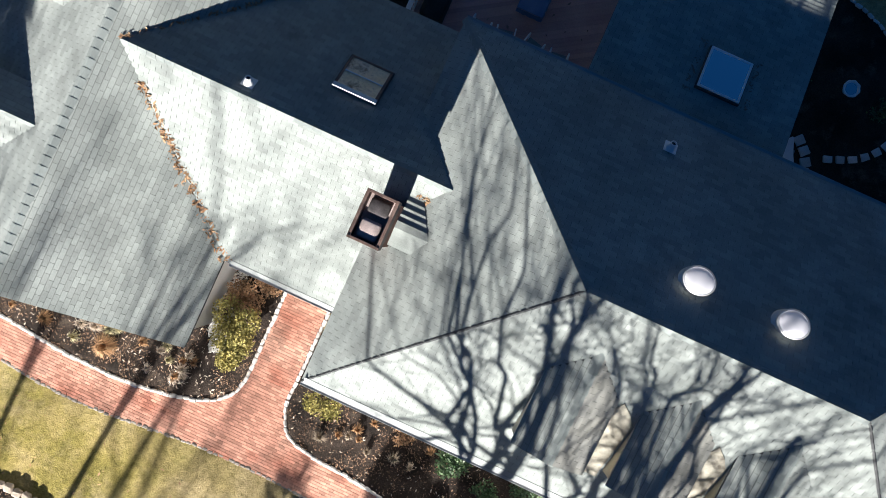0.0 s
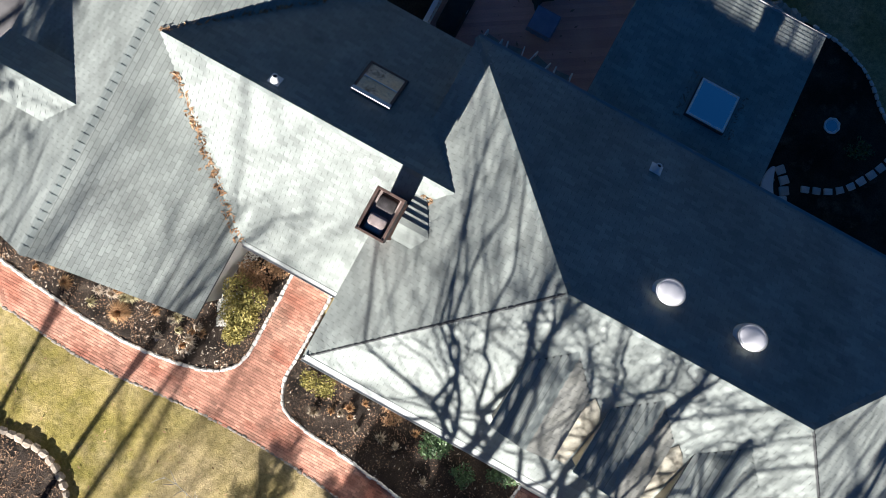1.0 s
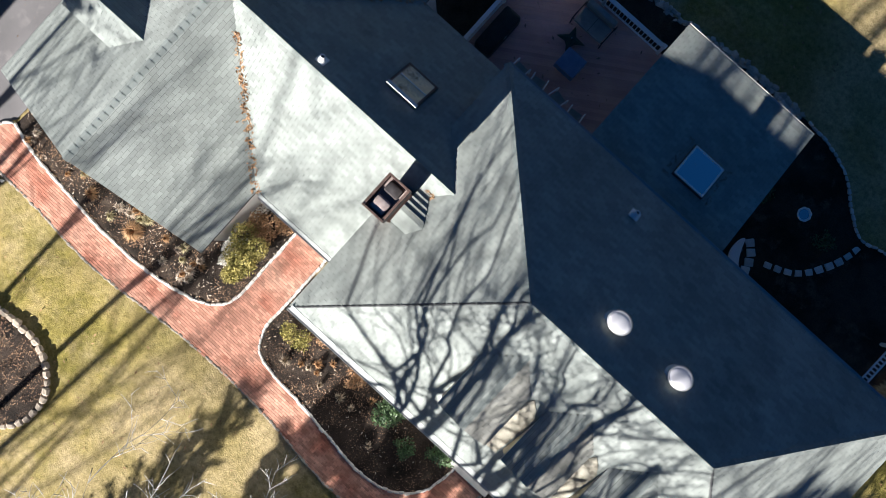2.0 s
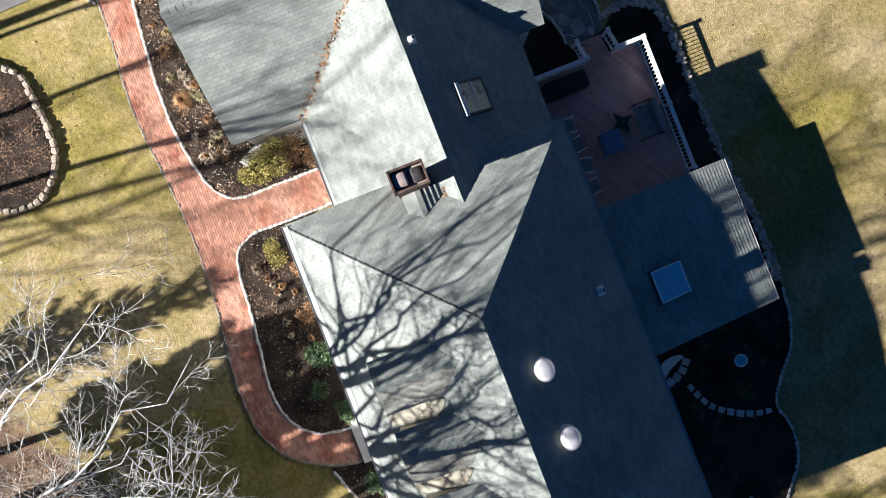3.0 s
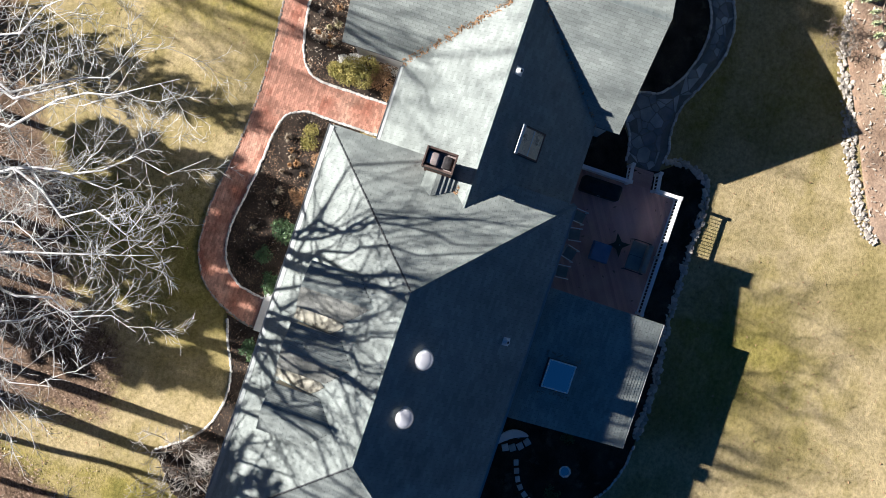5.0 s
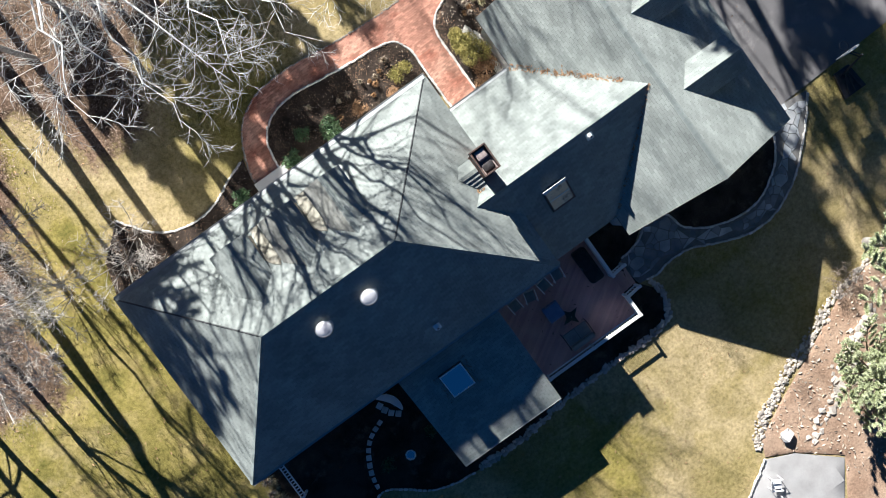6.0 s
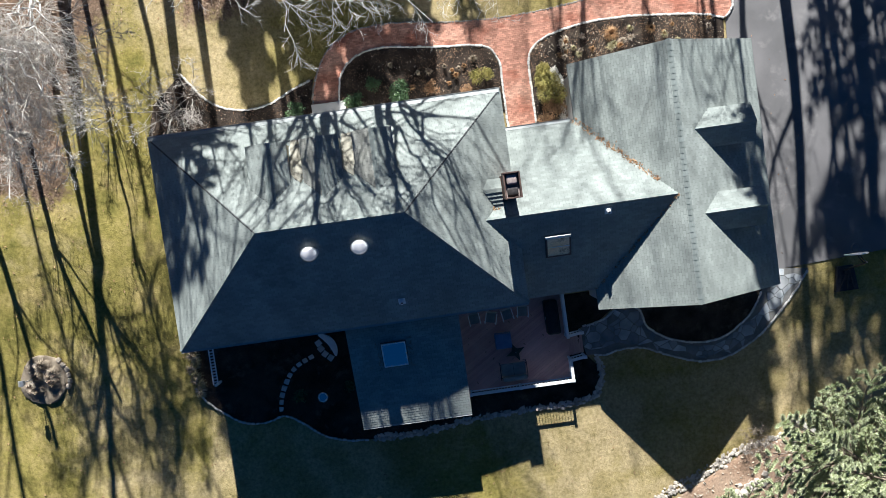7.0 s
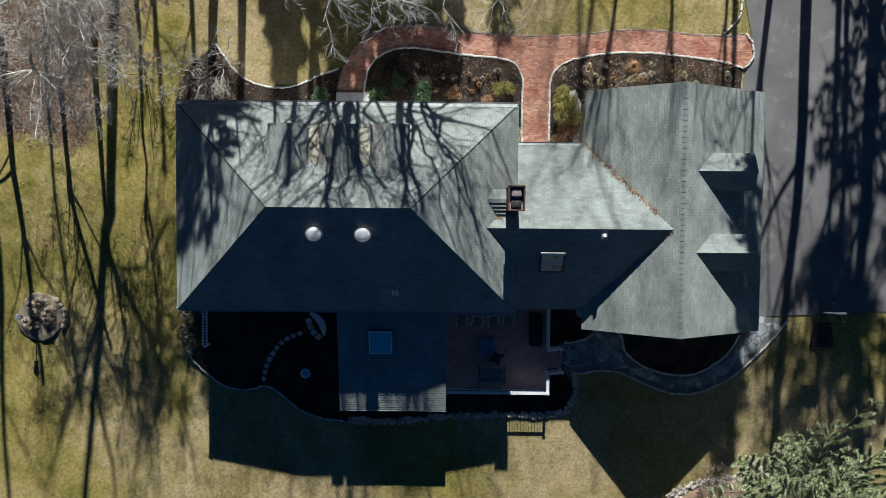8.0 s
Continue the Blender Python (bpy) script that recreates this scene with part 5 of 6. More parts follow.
bare_tree(-21.6, 7.6, 8.5, 0.15, (0.1, -0.05), 43, "drooping bare tree thick with fine twigs", kids=(9, 7, 6, 4), thin=0.012, first=0.25, short=0.5, wob=0.2, angle=(40, 85), pull=DROOP)
bare_tree(-24.8, 10.0, 10.0, 0.2, (0.1, -0.1), 45, "bare tree with tangled grey twigs", kids=(9, 7, 6, 4), thin=0.012, first=0.3, wob=0.18, angle=(35, 75), pull=DROOP)
bare_tree(-13.7, 7.6, 2.6, 0.035, (0, 0), 51, "arching leafless shrub at house corner", levels=3, kids=(5, 4, 4), thin=0.009, name="bare_shrub", first=0.25, wob=0.26, angle=(25, 75), trunks=9, spread=0.8,
          pull=[Vector((0, 0, -0.09)), Vector((0, 0, -0.05)), Vector((0, 0, -0.05))])
bare_tree(-12.6, 8.4, 2.0, 0.03, (0, 0), 53, "arching leafless shrub at house corner", levels=3, kids=(5, 4, 3), thin=0.009, name="bare_shrub", first=0.25, wob=0.26, angle=(25, 75), trunks=7, spread=0.8,
          pull=[Vector((0, 0, -0.09)), Vector((0, 0, -0.05)), Vector((0, 0, -0.05))])
bare_tree(-17.0, 8.0, 2.2, 0.03, (0, 0), 54, "tangled leafless brush in leaf litter", levels=3, kids=(5, 4, 3), thin=0.010, name="bare_shrub", first=0.2, wob=0.2, angle=(25, 70), trunks=7, spread=0.5)
bare_tree(15.5, -14.7, 1.0, 0.02, (0, 0), 57, "low dark leafless brush", levels=3, kids=(5, 4, 3), thin=0.009, name="bare_shrub", first=0.1, wob=0.25, angle=(25, 80), trunks=6, spread=0.7, mat=DARKTWIG)
# trees beyond the lawn and along the drive
for i, (x, y, h, tr, lean) in enumerate(((10.4, 26, 12.5, 0.15, -0.10), (12.9, 27, 13.0, 0.15, -0.04), (15.8, 25, 12.0, 0.12, -0.04))):
    bare_tree(x, y, h, tr, (lean, -0.02), 60 + 3 * i, "tall bare tree beyond the front lawn", levels=3, kids=(8, 6, 4), first=0.6, thin=0.014, wob=0.09, angle=(18, 40), short=0.42, fork=(10, 30), leader=0.62, bias=(-0.5, 0, 0))
for i, (x, y, h, tr) in enumerate(((18.6, 22.5, 19, 0.2), (19.8, 20.5, 24, 0.34), (21.5, 25, 22, 0.18), (24.1, 21.5, 24, 0.30), (27.5, 24, 18, 0.3), (11.0, 42, 22, 0.2))):
    bare_tree(x, y, h, tr, (0.02 * (i % 3 - 1), -0.04), 80 + 3 * i, "tall bare tree along the drive" if x > 17 else "tall bare tree far beyond the lawn", levels=3, kids=(9, 7, 5), first=0.36, thin=0.026, short=0.42)


def conifer(x, y, h, radius, low, seed, label, tufts=4200, size=0.22, mat=None, per=9, slim=0.1, dense=0.13, gap=0.0, plume=0.0):
    """A pine: trunk, upswept boughs, and tufts of needles along them."""
    r = random.Random(seed)
    t = empty("pine_tree", label, "tree", at=(x, y, gz(x, y)))
    v, f = sweep([([Vector((0.1 * math.sin(i * 0.7), 0.1 * math.cos(i), h * i / 10 - 0.1)) for i in range(11)], [0.24 * (1 - i / 10.5) + 0.02 for i in range(11)])])
    link("trunk", mesh_of("trunk", v, f, BARK, True), t)
    lines, spots = [], []
    whorl = 0
    z = low
    while z < h - 0.3:
        fr = (z - low) / (h - low)
        reach = radius * (1 - fr) ** 0.8 * (0.6 + 0.4 * min(1, fr * 5)) + 0.25
        nb = 7 if fr < 0.7 else 5
        for b in range(nb):
            a = 2 * math.pi * (b + 0.5 * (whorl % 2)) / nb + r.uniform(-0.25, 0.25)
            L = reach * r.uniform(0.5 if plume else 0.65, 1.15)
            if r.random() < gap:
                continue
            pts = [Vector((math.cos(a) * L * s, math.sin(a) * L * s, z - 0.10 * L * s + (0.38 + plume * 0.35) * L * s * s + r.gauss(0, 0.03))) for s in [k / 7 for k in range(8)]]
            lines.append((pts, [0.05 * (1 - k / 8) + 0.008 for k in range(8)]))
            for k in range(2, 8):
                along = (pts[k] - pts[k - 1]).normalized()
                side = along.cross(Vector((0, 0, 1)))
                for s in (-1, 1):
                    sl = L * 0.32 * (1.1 - k / 9) * r.uniform(0.6, 1.3)
                    e = pts[k] + (along * 0.75 + side * s * 0.7).normalized() * sl + Vector((0, 0, 0.12 * sl))
                    lines.append(([pts[k], pts[k].lerp(e, 0.5), e], [0.014, 0.01, 0.006]))
                    m = max(2, int(sl / dense))
                    for j in range(m):
                        spots.append((pts[k].lerp(e, plume * 0.45 + (1 - plume * 0.45) * (j + 1) / m), (e - pts[k] + Vector((0, 0, plume * sl * 0.7))).normalized()))
            spots.append((pts[-1], (pts[-1] - pts[-2]).normalized()))
        z += r.uniform(0.32, 0.5)
        whorl += 1
    v, f = sweep(lines)
    boughs = link("branchwork", mesh_of("branchwork", v, f, DARKTWIG), t)
    r.shuffle(spots)
    verts, faces = [], []
    for p, d in spots[:tufts]:
        for j in range(per):
            o = Vector((r.gauss(0, 1), r.gauss(0, 1), r.gauss(0.2, 0.9))).normalized()
            o = (o + d * 0.9).normalized() * size * r.uniform(0.6, 1.15)
            s = o.cross(Vector((r.gauss(0, 1), r.gauss(0, 1), r.gauss(0, 1)))).normalized() * size * slim
            q = p + d * r.uniform(-0.06, 0.06)
            k = len(verts)
            verts += [q - s, q + s, q + o]
            faces.append((k, k + 1, k + 2))
    link("needles", mesh_of("needles", verts, faces, mat or NEEDLE), t, "dark green needle tufts" if mat else "pale green needle tufts")


conifer(17.8, -14.0, 14.5, 6.0, 4.2, 5, "large pale green pine beside the garden", 66000, 0.16, per=10, slim=0.14, dense=0.02, plume=0.6)
conifer(13.6, -18.9, 7.5, 3.6, 1.2, 7, "pale green pine behind stone ledge", 26000, 0.15, per=10, slim=0.14, dense=0.02, plume=0.6)
conifer(-11.6, 27.5, 20.0, 3.2, 13.2, 15, "tall pine in the front wood", 2600, 0.32, HOLLY, per=9, slim=0.15, gap=0.62)
conifer(-13.2, 31.0, 21.5, 2.4, 15.0, 17, "tall pine in the front wood", 2400, 0.28, HOLLY, per=7)
conifer(3.0, 27.5, 9.4, 2.1, 1.4, 9, "unseen young pine added to shade the front lawn", 2200, 0.24, per=7)
# Three pines added out of view to shade the drive, east lawn and garage roof.
conifer(21.6, 29.5, 28.0, 4.2, 14.0, 71, "unseen tall pine added to shade the drive", 6000, 0.34, HOLLY, per=9, slim=0.14, gap=0.78)
conifer(23.8, 27.0, 26.0, 4.0, 5.5, 73, "unseen dense pine added to shade the drive", 5000, 0.34, HOLLY, per=10, slim=0.15, gap=0.74)
conifer(15.9, 28.0, 21.5, 1.6, 16.5, 75, "unseen slender pine added to shade the garage roof", 900, 0.34, HOLLY, per=12, slim=0.16, gap=0.3)
# Dense young pines added out of view; only their shade on lawn and beds shows.
for x, y, h, rad, sd in ((-0.4, 29.0, 12.4, 1.7, 81), (-3.0, 29.0, 13.6, 2.0, 83), (-5.6, 29.0, 13.8, 1.9, 85), (-9.0, 30.0, 12.6, 1.7, 87)):
    conifer(x, y, h, rad, 6.0, sd, "unseen young pine added to shade the front lawn", 4200, 0.34, HOLLY, per=14, slim=0.28, gap=0.42)
for x, y, h, sd in ((5.8, 42.0, 28.0, 91), (8.4, 44.0, 29.0, 93)):
    bare_tree(x, y, h, 0.10, (0.0, -0.03), sd, "slender bare tree far beyond the lawn", levels=3, kids=(10, 7, 5), first=0.45, thin=0.012)


# ---- shrubs and bed plants ----
def leafy(x, y, rx, ry, h, n, size, mat, label, seed, name="shrub", stems=True, z0=None):
    """A shrub: stems and many small leaves in an uneven mound."""
    r = random.Random(seed)
    t = empty(name, label, "shrub", at=(x, y, gz(x, y) + 0.05 if z0 is None else z0))
    lines = []
    verts, faces = [], []
    lobes = [(r.uniform(-0.55, 0.55) * rx, r.uniform(-0.55, 0.55) * ry, r.uniform(0.45, 0.8) * h, r.uniform(0.3, 0.5)) for _ in range(9)]
    for lx, ly, lz, ls in lobes:
        lines.append(([Vector((lx * 0.1, ly * 0.1, -0.05)), Vector((lx * 0.6, ly * 0.6, lz * 0.55)), Vector((lx, ly, lz))], [0.02, 0.014, 0.008]))
    for i in range(n):
        lx, ly, lz, ls = lobes[i % 9]
        o = Vector((r.gauss(0, 1), r.gauss(0, 1), r.gauss(0.2, 0.8)))
        o = o.normalized() * (0.55 + 0.5 * r.random())
        p = Vector((lx + o.x * rx * ls, ly + o.y * ry * ls, max(0.03, lz + o.z * h * ls * 0.8)))
        a = Vector((r.gauss(0, 1), r.gauss(0, 1), r.gauss(0.3, 0.6))).normalized() * size * r.uniform(0.6, 1.3)
        s = a.cross(Vector((r.gauss(0, 1), r.gauss(0, 1), 1.2))).normalized() * size * 0.33
        k = len(verts)
        verts += [p, p + a * 0.5 + s, p + a, p + a * 0.5 - s]
        faces.append((k, k + 1, k + 2, k + 3))
    v, f = sweep(lines)
    link("stems", mesh_of("stems", v, f, DARKTWIG), t)
    link("leaves", mesh_of("leaves", verts, faces, mat), t)


def tussock(x, y, rad, h, n, mat, label, seed, name="ornamental_grass"):
    """A tuft of dry blades arching outwards."""
    r = random.Random(seed)
    verts, faces = [], []
    for i in range(n):
        a = r.uniform(0, 2 * math.pi)
        L = rad * r.uniform(0.5, 1.1)
        hh = h * r.uniform(0.6, 1.1)
        d = Vector((math.cos(a), math.sin(a), 0))
        s = Vector((-d.y, d.x, 0)) * 0.012
        p0 = d * r.uniform(0, 0.08)
        p1 = d * L * 0.45 + Vector((0, 0, hh))
        p2 = d * L + Vector((0, 0, hh * r.uniform(0.1, 0.6)))
        k = len(verts)
        verts += [p0 - s, p0 + s, p1 + s, p1 - s, p2]
        faces += [(k, k + 1, k + 2, k + 3), (k + 3, k + 2, k + 4)]
    t = link(name, mesh_of(name, verts, faces, mat))
    t.location = (x, y, gz(x, y) + 0.06)
    tagged(t, label, "plant")


leafy(6.65, 6.3, 1.0, 1.25, 1.6, 6500, 0.085, YELLOWSHRUB, "yellow-green shrub beside brick walk", 1)
leafy(6.55, 4.85, 0.95, 0.85, 1.1, 2400, 0.08, LEAFLITTER, "rust-brown shrub against link wall", 2)
leafy(-1.35, 6.95, 0.75, 0.7, 0.9, 1500, 0.11, HOLLY, "glossy green holly against house", 3)
leafy(-3.8, 6.85, 0.6, 0.5, 0.8, 900, 0.10, HOLLY, "dark evergreen shrub against house", 4)
leafy(-6.95, 6.75, 0.6, 0.5, 0.8, 900, 0.10, HOLLY, "dark evergreen shrub beside front step", 5)
leafy(3.2, 7.2, 0.75, 0.6, 0.55, 900, 0.09, YELLOWSHRUB, "low yellowish shrub at house corner", 6)
leafy(0.4, 7.0, 0.5, 0.45, 0.5, 600, 0.09, LEAFLITTER, "rust-brown dry shrub in mulch", 7)
leafy(-2.6, 7.6, 0.5, 0.45, 0.5, 600, 0.09, HOLLY, "small evergreen shrub in mulch", 8)
leafy(2.3, 6.6, 0.5, 0.4, 0.45, 500, 0.08, LEAFLITTER, "rust-brown dry shrub in mulch", 9)
r = random.Random(31)
for i in range(15):
    y = -4.9 - 0.21 * i
    tussock(-14.72 + r.uniform(-0.22, 0.22) - 0.02 * i * (i < 8), y, r.uniform(0.32, 0.5), r.uniform(0.3, 0.5), 70, (STRAW, PALELEAF)[i % 3 == 1], "spiky straw-coloured withered plant at lawn edge", 60 + i, "withered_plant")
# Two added white heaps imitate the bright sunlit patch beside the garage wall.
leafy(6.98, 6.4, 0.42, 0.95, 0.75, 3600, 0.10, BRIGHTPATCH, "white leaf heap added for sunlit patch at garage wall", 14)
leafy(7.1, 4.6, 0.35, 0.6, 0.6, 500, 0.07, BRIGHTPATCH, "white leaf heap added for sunlit patch at garage wall", 15)
leafy(-6.2, -8.6, 0.5, 0.5, 0.4, 260, 0.10, HOLLY, "sparse evergreen plant in shaded bed", 12)
leafy(-9.2, -8.7, 0.5, 0.5, 0.35, 220, 0.10, HOLLY, "sparse evergreen plant in shaded bed", 13)
tussock(10.35, 8.5, 0.48, 0.3, 300, DRYGRASS, "tuft of orange-brown ornamental grass", 21)
tussock(12.5, 8.5, 0.32, 0.25, 160, DRYGRASS, "tuft of dry brown grass", 22)
r = random.Random(8)
for i in range(11):
    a, d = r.uniform(0, 6.28), 0.9 * math.sqrt(r.random())
    tussock(-23.2 + d * math.cos(a), -5.85 + d * math.sin(a), r.uniform(0.4, 0.65), r.uniform(0.2, 0.45), 170, (DEADGRASS, PALELEAF, DEADGRASS)[i % 3], "heap of grey-tan dead stalks in round bed", 30 + i, "dead_perennial")
tussock(10.9, 8.05, 0.3, 0.2, 90, PALELEAF, "withered pale perennial in mulch", 40, "dead_perennial")
r = random.Random(12)
for i in range(26):
    x, y = r.uniform(7.4, 15.8), r.uniform(7.2, 8.7)
    tussock(x, y, r.uniform(0.16, 0.34), r.uniform(0.12, 0.3), 60, (PALELEAF, DRYGRASS, STRAW)[i % 3], ("withered pale perennial in mulch", "small rust-brown dry tuft in mulch", "straw-coloured dry tuft in mulch")[i % 3], 200 + i, "dead_perennial")
for i in range(12):
    x, y = r.uniform(-3.6, 3.5), r.uniform(6.7, 8.6)
    tussock(x, y, r.uniform(0.15, 0.3), r.uniform(0.12, 0.3), 50, (DRYGRASS, DEADGRASS)[i % 2], ("small rust-brown dry tuft in mulch", "grey-brown dead tuft in mulch")[i % 2], 240 + i, "dead_perennial")


# ---- stones, edgings and small things outside ----
COB = [stone_mesh("stone", 0.21, 0.105, 0.10, COBBLE, i, 0.18) for i in range(4)]
LOW = [stone_mesh("stone", 0.17, 0.10, 0.09, EDGEGREY, 50 + i, 0.2) for i in range(4)]
TAN = [stone_mesh("stone", 0.30, 0.24, 0.20, TAN_STONE, 10 + i, 0.16) for i in range(4)]
RUB = [stone_mesh("stone", 0.30, 0.22, 0.13, RUBBLE, 20 + i, 0.5) for i in range(6)]
STEP = [stone_mesh("stone", 0.29, 0.25, 0.07, COBBLE, 30 + i, 0.14, 0.2) for i in range(3)]


def edging(name, label, line, meshes, step, dz=0.0, jitter=0.02, scale=(0.98, 1.14), turn=5, seed=1, rows=1, width=0.2, stack=0.0):
    """A border of single stones along a line."""
    r = random.Random(seed)
    t = tagged(new(name), label, "edging")
    pts = smooth_line(line, step)
    for (x0, y0), (x1, y1) in zip(pts, pts[1:]):
        a = math.degrees(math.atan2(y1 - y0, x1 - x0))
        for k in range(rows):
            off = (k - (rows - 1) / 2) * width + r.uniform(-jitter, jitter)
            x = (x0 + x1) / 2 - math.sin(radians(a)) * off
            y = (y0 + y1) / 2 + math.cos(radians(a)) * off
            s = r.uniform(*scale)
            link("stone", meshes[r.randrange(len(meshes))], t, "", pose(x, y, gz(x, y) + dz + r.uniform(-0.01, 0.015), r.uniform(-4, 4) * (turn > 6), r.uniform(-4, 4) * (turn > 6), a + r.uniform(-turn, turn)) @ Matrix.Diagonal((s, s * r.uniform(0.9, 1.1), s * r.uniform(0.8, 1.2), 1)))


edging("walk_edging", "low grey cobble border along lawn side of walk", PATH_OUT, LOW, 0.19, -0.03, seed=1)
edging("walk_edging", "pale cobble border round end of walk", PATH_END, COB, 0.22, 0.02, seed=2)
edging("walk_edging", "pale cobble border between walk and garage bed", PATH_BED_E, COB, 0.22, 0.02, seed=3)
edging("walk_edging", "pale cobble border between walk and house bed", PATH_BED_W, COB, 0.22, 0.02, seed=4)
edging("bed_edging", "pale cobble border of shaded corner bed", EDGE_NW, COB, 0.23, 0.02, seed=5)
edging("bed_edging", "pale cobble border of rear bed", EDGE_S, COB, 0.25, 0.02, seed=6)
edging("bed_edging", "pale cobble border of flagstone walk", FLAG_OUT, COB, 0.23, 0.0, seed=7)
edging("bed_edging", "pale cobble border inside flagstone walk", FLAG_IN[1:9], COB, 0.23, 0.02, seed=8)
edging("bed_edging", "pale cobble border of small bed by deck", FLAG_IN[9:], COB, 0.23, 0.02, seed=18)
edging("bed_edging", "pale cobble border at drive corner", [(15.36, 10.42), (15.9, 10.9), (16.25, 11.4), (16.35, 12.4)], COB, 0.23, 0.0, seed=19)
edging("island_edging", "ring of tan stone blocks round island bed", ISLAND + [ISLAND[0]], TAN, 0.33, 0.0, seed=9)
edging("ring_edging", "half ring of tan stones round small bed", [(-22.3, -4.75), (-21.85, -5.4), (-21.75, -6.1), (-22.1, -6.8)], TAN, 0.33, 0.0, seed=10)
edging("rubble_wall", "low dry wall of mixed rubble stones", [(-5.5, -11.68), (-2.77, -11.72), (0.49, -11.36), (3.43, -11.27), (5.71, -11.3), (7.01, -11.05), (7.5, -10.3), (7.65, -9.5), (7.32, -8.85)], RUB, 0.2, 0.0, 0.07, (0.5, 0.95), 60, 11, rows=2, width=0.16)
edging("rubble_border", "rough border of pale field stones beside lawn", [(17.4, -14.9), (14.9, -15.35), (12.2, -16.5), (11.0, -16.9), (9.3, -17.7), (7.46, -18.8), (6.95, -19.7)], RUB, 0.17, -0.02, 0.13, (0.3, 0.8), 90, 12, rows=4, width=0.14)
edging("stone_ledge", "broken ledge of large pale stones", [(16.2, -16.9), (15.59, -17.25), (14.48, -17.5), (14.0, -18.2), (12.86, -18.3), (12.0, -19.52), (10.23, -20.42), (9.2, -20.9)], RUB, 0.32, 0.0, 0.16, (0.6, 1.4), 60, 13, rows=2, width=0.3)
edging("patio_border", "narrow pale stone border of patio", [(6.95, -20.15), (4.54, -21.7), (2.41, -23.08), (0.75, -24.2)], COB, 0.24, 0.03, seed=14)
edging("stepping_path", "curved row of square stepping stones", [(-10.38, -9.54), (-10.28, -8.81), (-10.01, -8.15), (-9.62, -7.49), (-9.13, -7.06), (-8.48, -6.73), (-7.84, -6.5)], STEP, 0.40, 0.05, 0.015, (0.88, 1.02), 5, 15)

# garden seat with stone base, bird bath, white rail
seat = empty("stone_bench", "kidney-shaped pale stone bench on block base", "bench")
bm = bmesh.new()
n = 28
ring = []
for i in range(n):
    a = 2 * math.pi * i / n
    c, s = math.cos(a), math.sin(a)
    x = 0.78 * c
    y = 0.20 * s + 0.26 * (1 - c * c) - 0.14
    ring.append((x, y))
rz = radians(-58)
tr = [(-7.12 + x * math.cos(rz) - y * math.sin(rz), -6.0 + x * math.sin(rz) + y * math.cos(rz)) for x, y in ring]
v, f = slab([(x, y, 0.0) for x, y in tr], 0.09)
link("top", mesh_of("top", v, f, WHITE), seat, "pale polished slab")
for i, (x, y) in enumerate(((-7.25, -5.75), (-6.98, -6.25))):
    link("block", mesh_of("block", *slab([(x - 0.14, y - 0.14, -0.09), (x + 0.14, y - 0.14, -0.09), (x + 0.14, y + 0.14, -0.09), (x - 0.14, y + 0.14, -0.09)], 0.46), FLAG), seat)
for i, (x, y, a) in enumerate(((-7.78, -5.95, 30), (-7.68, -6.28, 35), (-7.5, -6.6, 42), (-7.22, -6.85, 50))):
    link("paver", STEP[i % 3], seat, "", pose(x, y, -0.47, 0, 0, a) @ Matrix.Diagonal((1.1, 1.2, 1, 1)))
bath = empty("bird_bath", "round pale bird bath with scalloped rim", "bird bath", at=(-7.92, -8.92, -0.5))
part("pedestal", lathe([(0.0, 0.0), (0.13, 0.0), (0.13, 0.04), (0.07, 0.08), (0.06, 0.22), (0.1, 0.27), (0.0, 0.27)], 16), CONCRETE, bath, "", True)
bm = lathe([(0.08, 0.26), (0.24, 0.30), (0.28, 0.36), (0.235, 0.36), (0.18, 0.32), (0.0, 0.30)], 32)
for v in bm.verts:
    a = math.atan2(v.co.y, v.co.x)
    if v.co.xy.length > 0.23:
        v.co.z += 0.012 * math.cos(8 * a)
        v.co.x *= 1 + 0.03 * math.cos(8 * a)
        v.co.y *= 1 + 0.03 * math.cos(8 * a)
part("basin", bm, WHITE, bath, "", True)
part("water", lathe([(0.19, 0.335), (0.0, 0.335)], 20), BLUEPANE, bath, "still water")
gate = empty("garden_gate", "short white picket rail beside house", "fence")
for x in (-13.6, -13.36):
    part("rail", boxes((x - 0.03, x + 0.03, -7.3, -4.9, 0.36, 0.42), bevel=0.006), WHITE, gate)
part("post", boxes((-13.53, -13.41, -7.38, -7.26, -0.55, 0.5), bevel=0.008), WHITE, gate)
for i in range(14):
    y = -5.0 - 0.165 * i
    part("cross_piece", boxes((-13.57, -13.39, y - 0.03, y + 0.03, 0.34, 0.365)), WHITE, gate)
# front step
step = tagged(part("front_step", boxes((-6.12, -4.3, 5.28, 6.95, -0.05, 0.32), bevel=0.012), CONCRETE), "pale concrete front step under eave", "step")
# heat pump at the west wall
hp = empty("heat_pump", "white outdoor heat pump against west wall", "heat pump")
part("casing", boxes((-14.75, -14.2, -2.7, -1.1, -0.1, 0.95), bevel=0.02), WHITE, hp)
for y in (-2.3, -1.5):
    part("fan_grille", boxes(*[(-14.77, -14.755, y - 0.3, y + 0.3, z, z + 0.02) for z in [0.1 + 0.06 * i for i in range(12)]]), METALDARK, hp)
part("pad", boxes((-14.85, -14.1, -2.85, -0.95, -0.35, -0.1)), CONCRETE, hp)

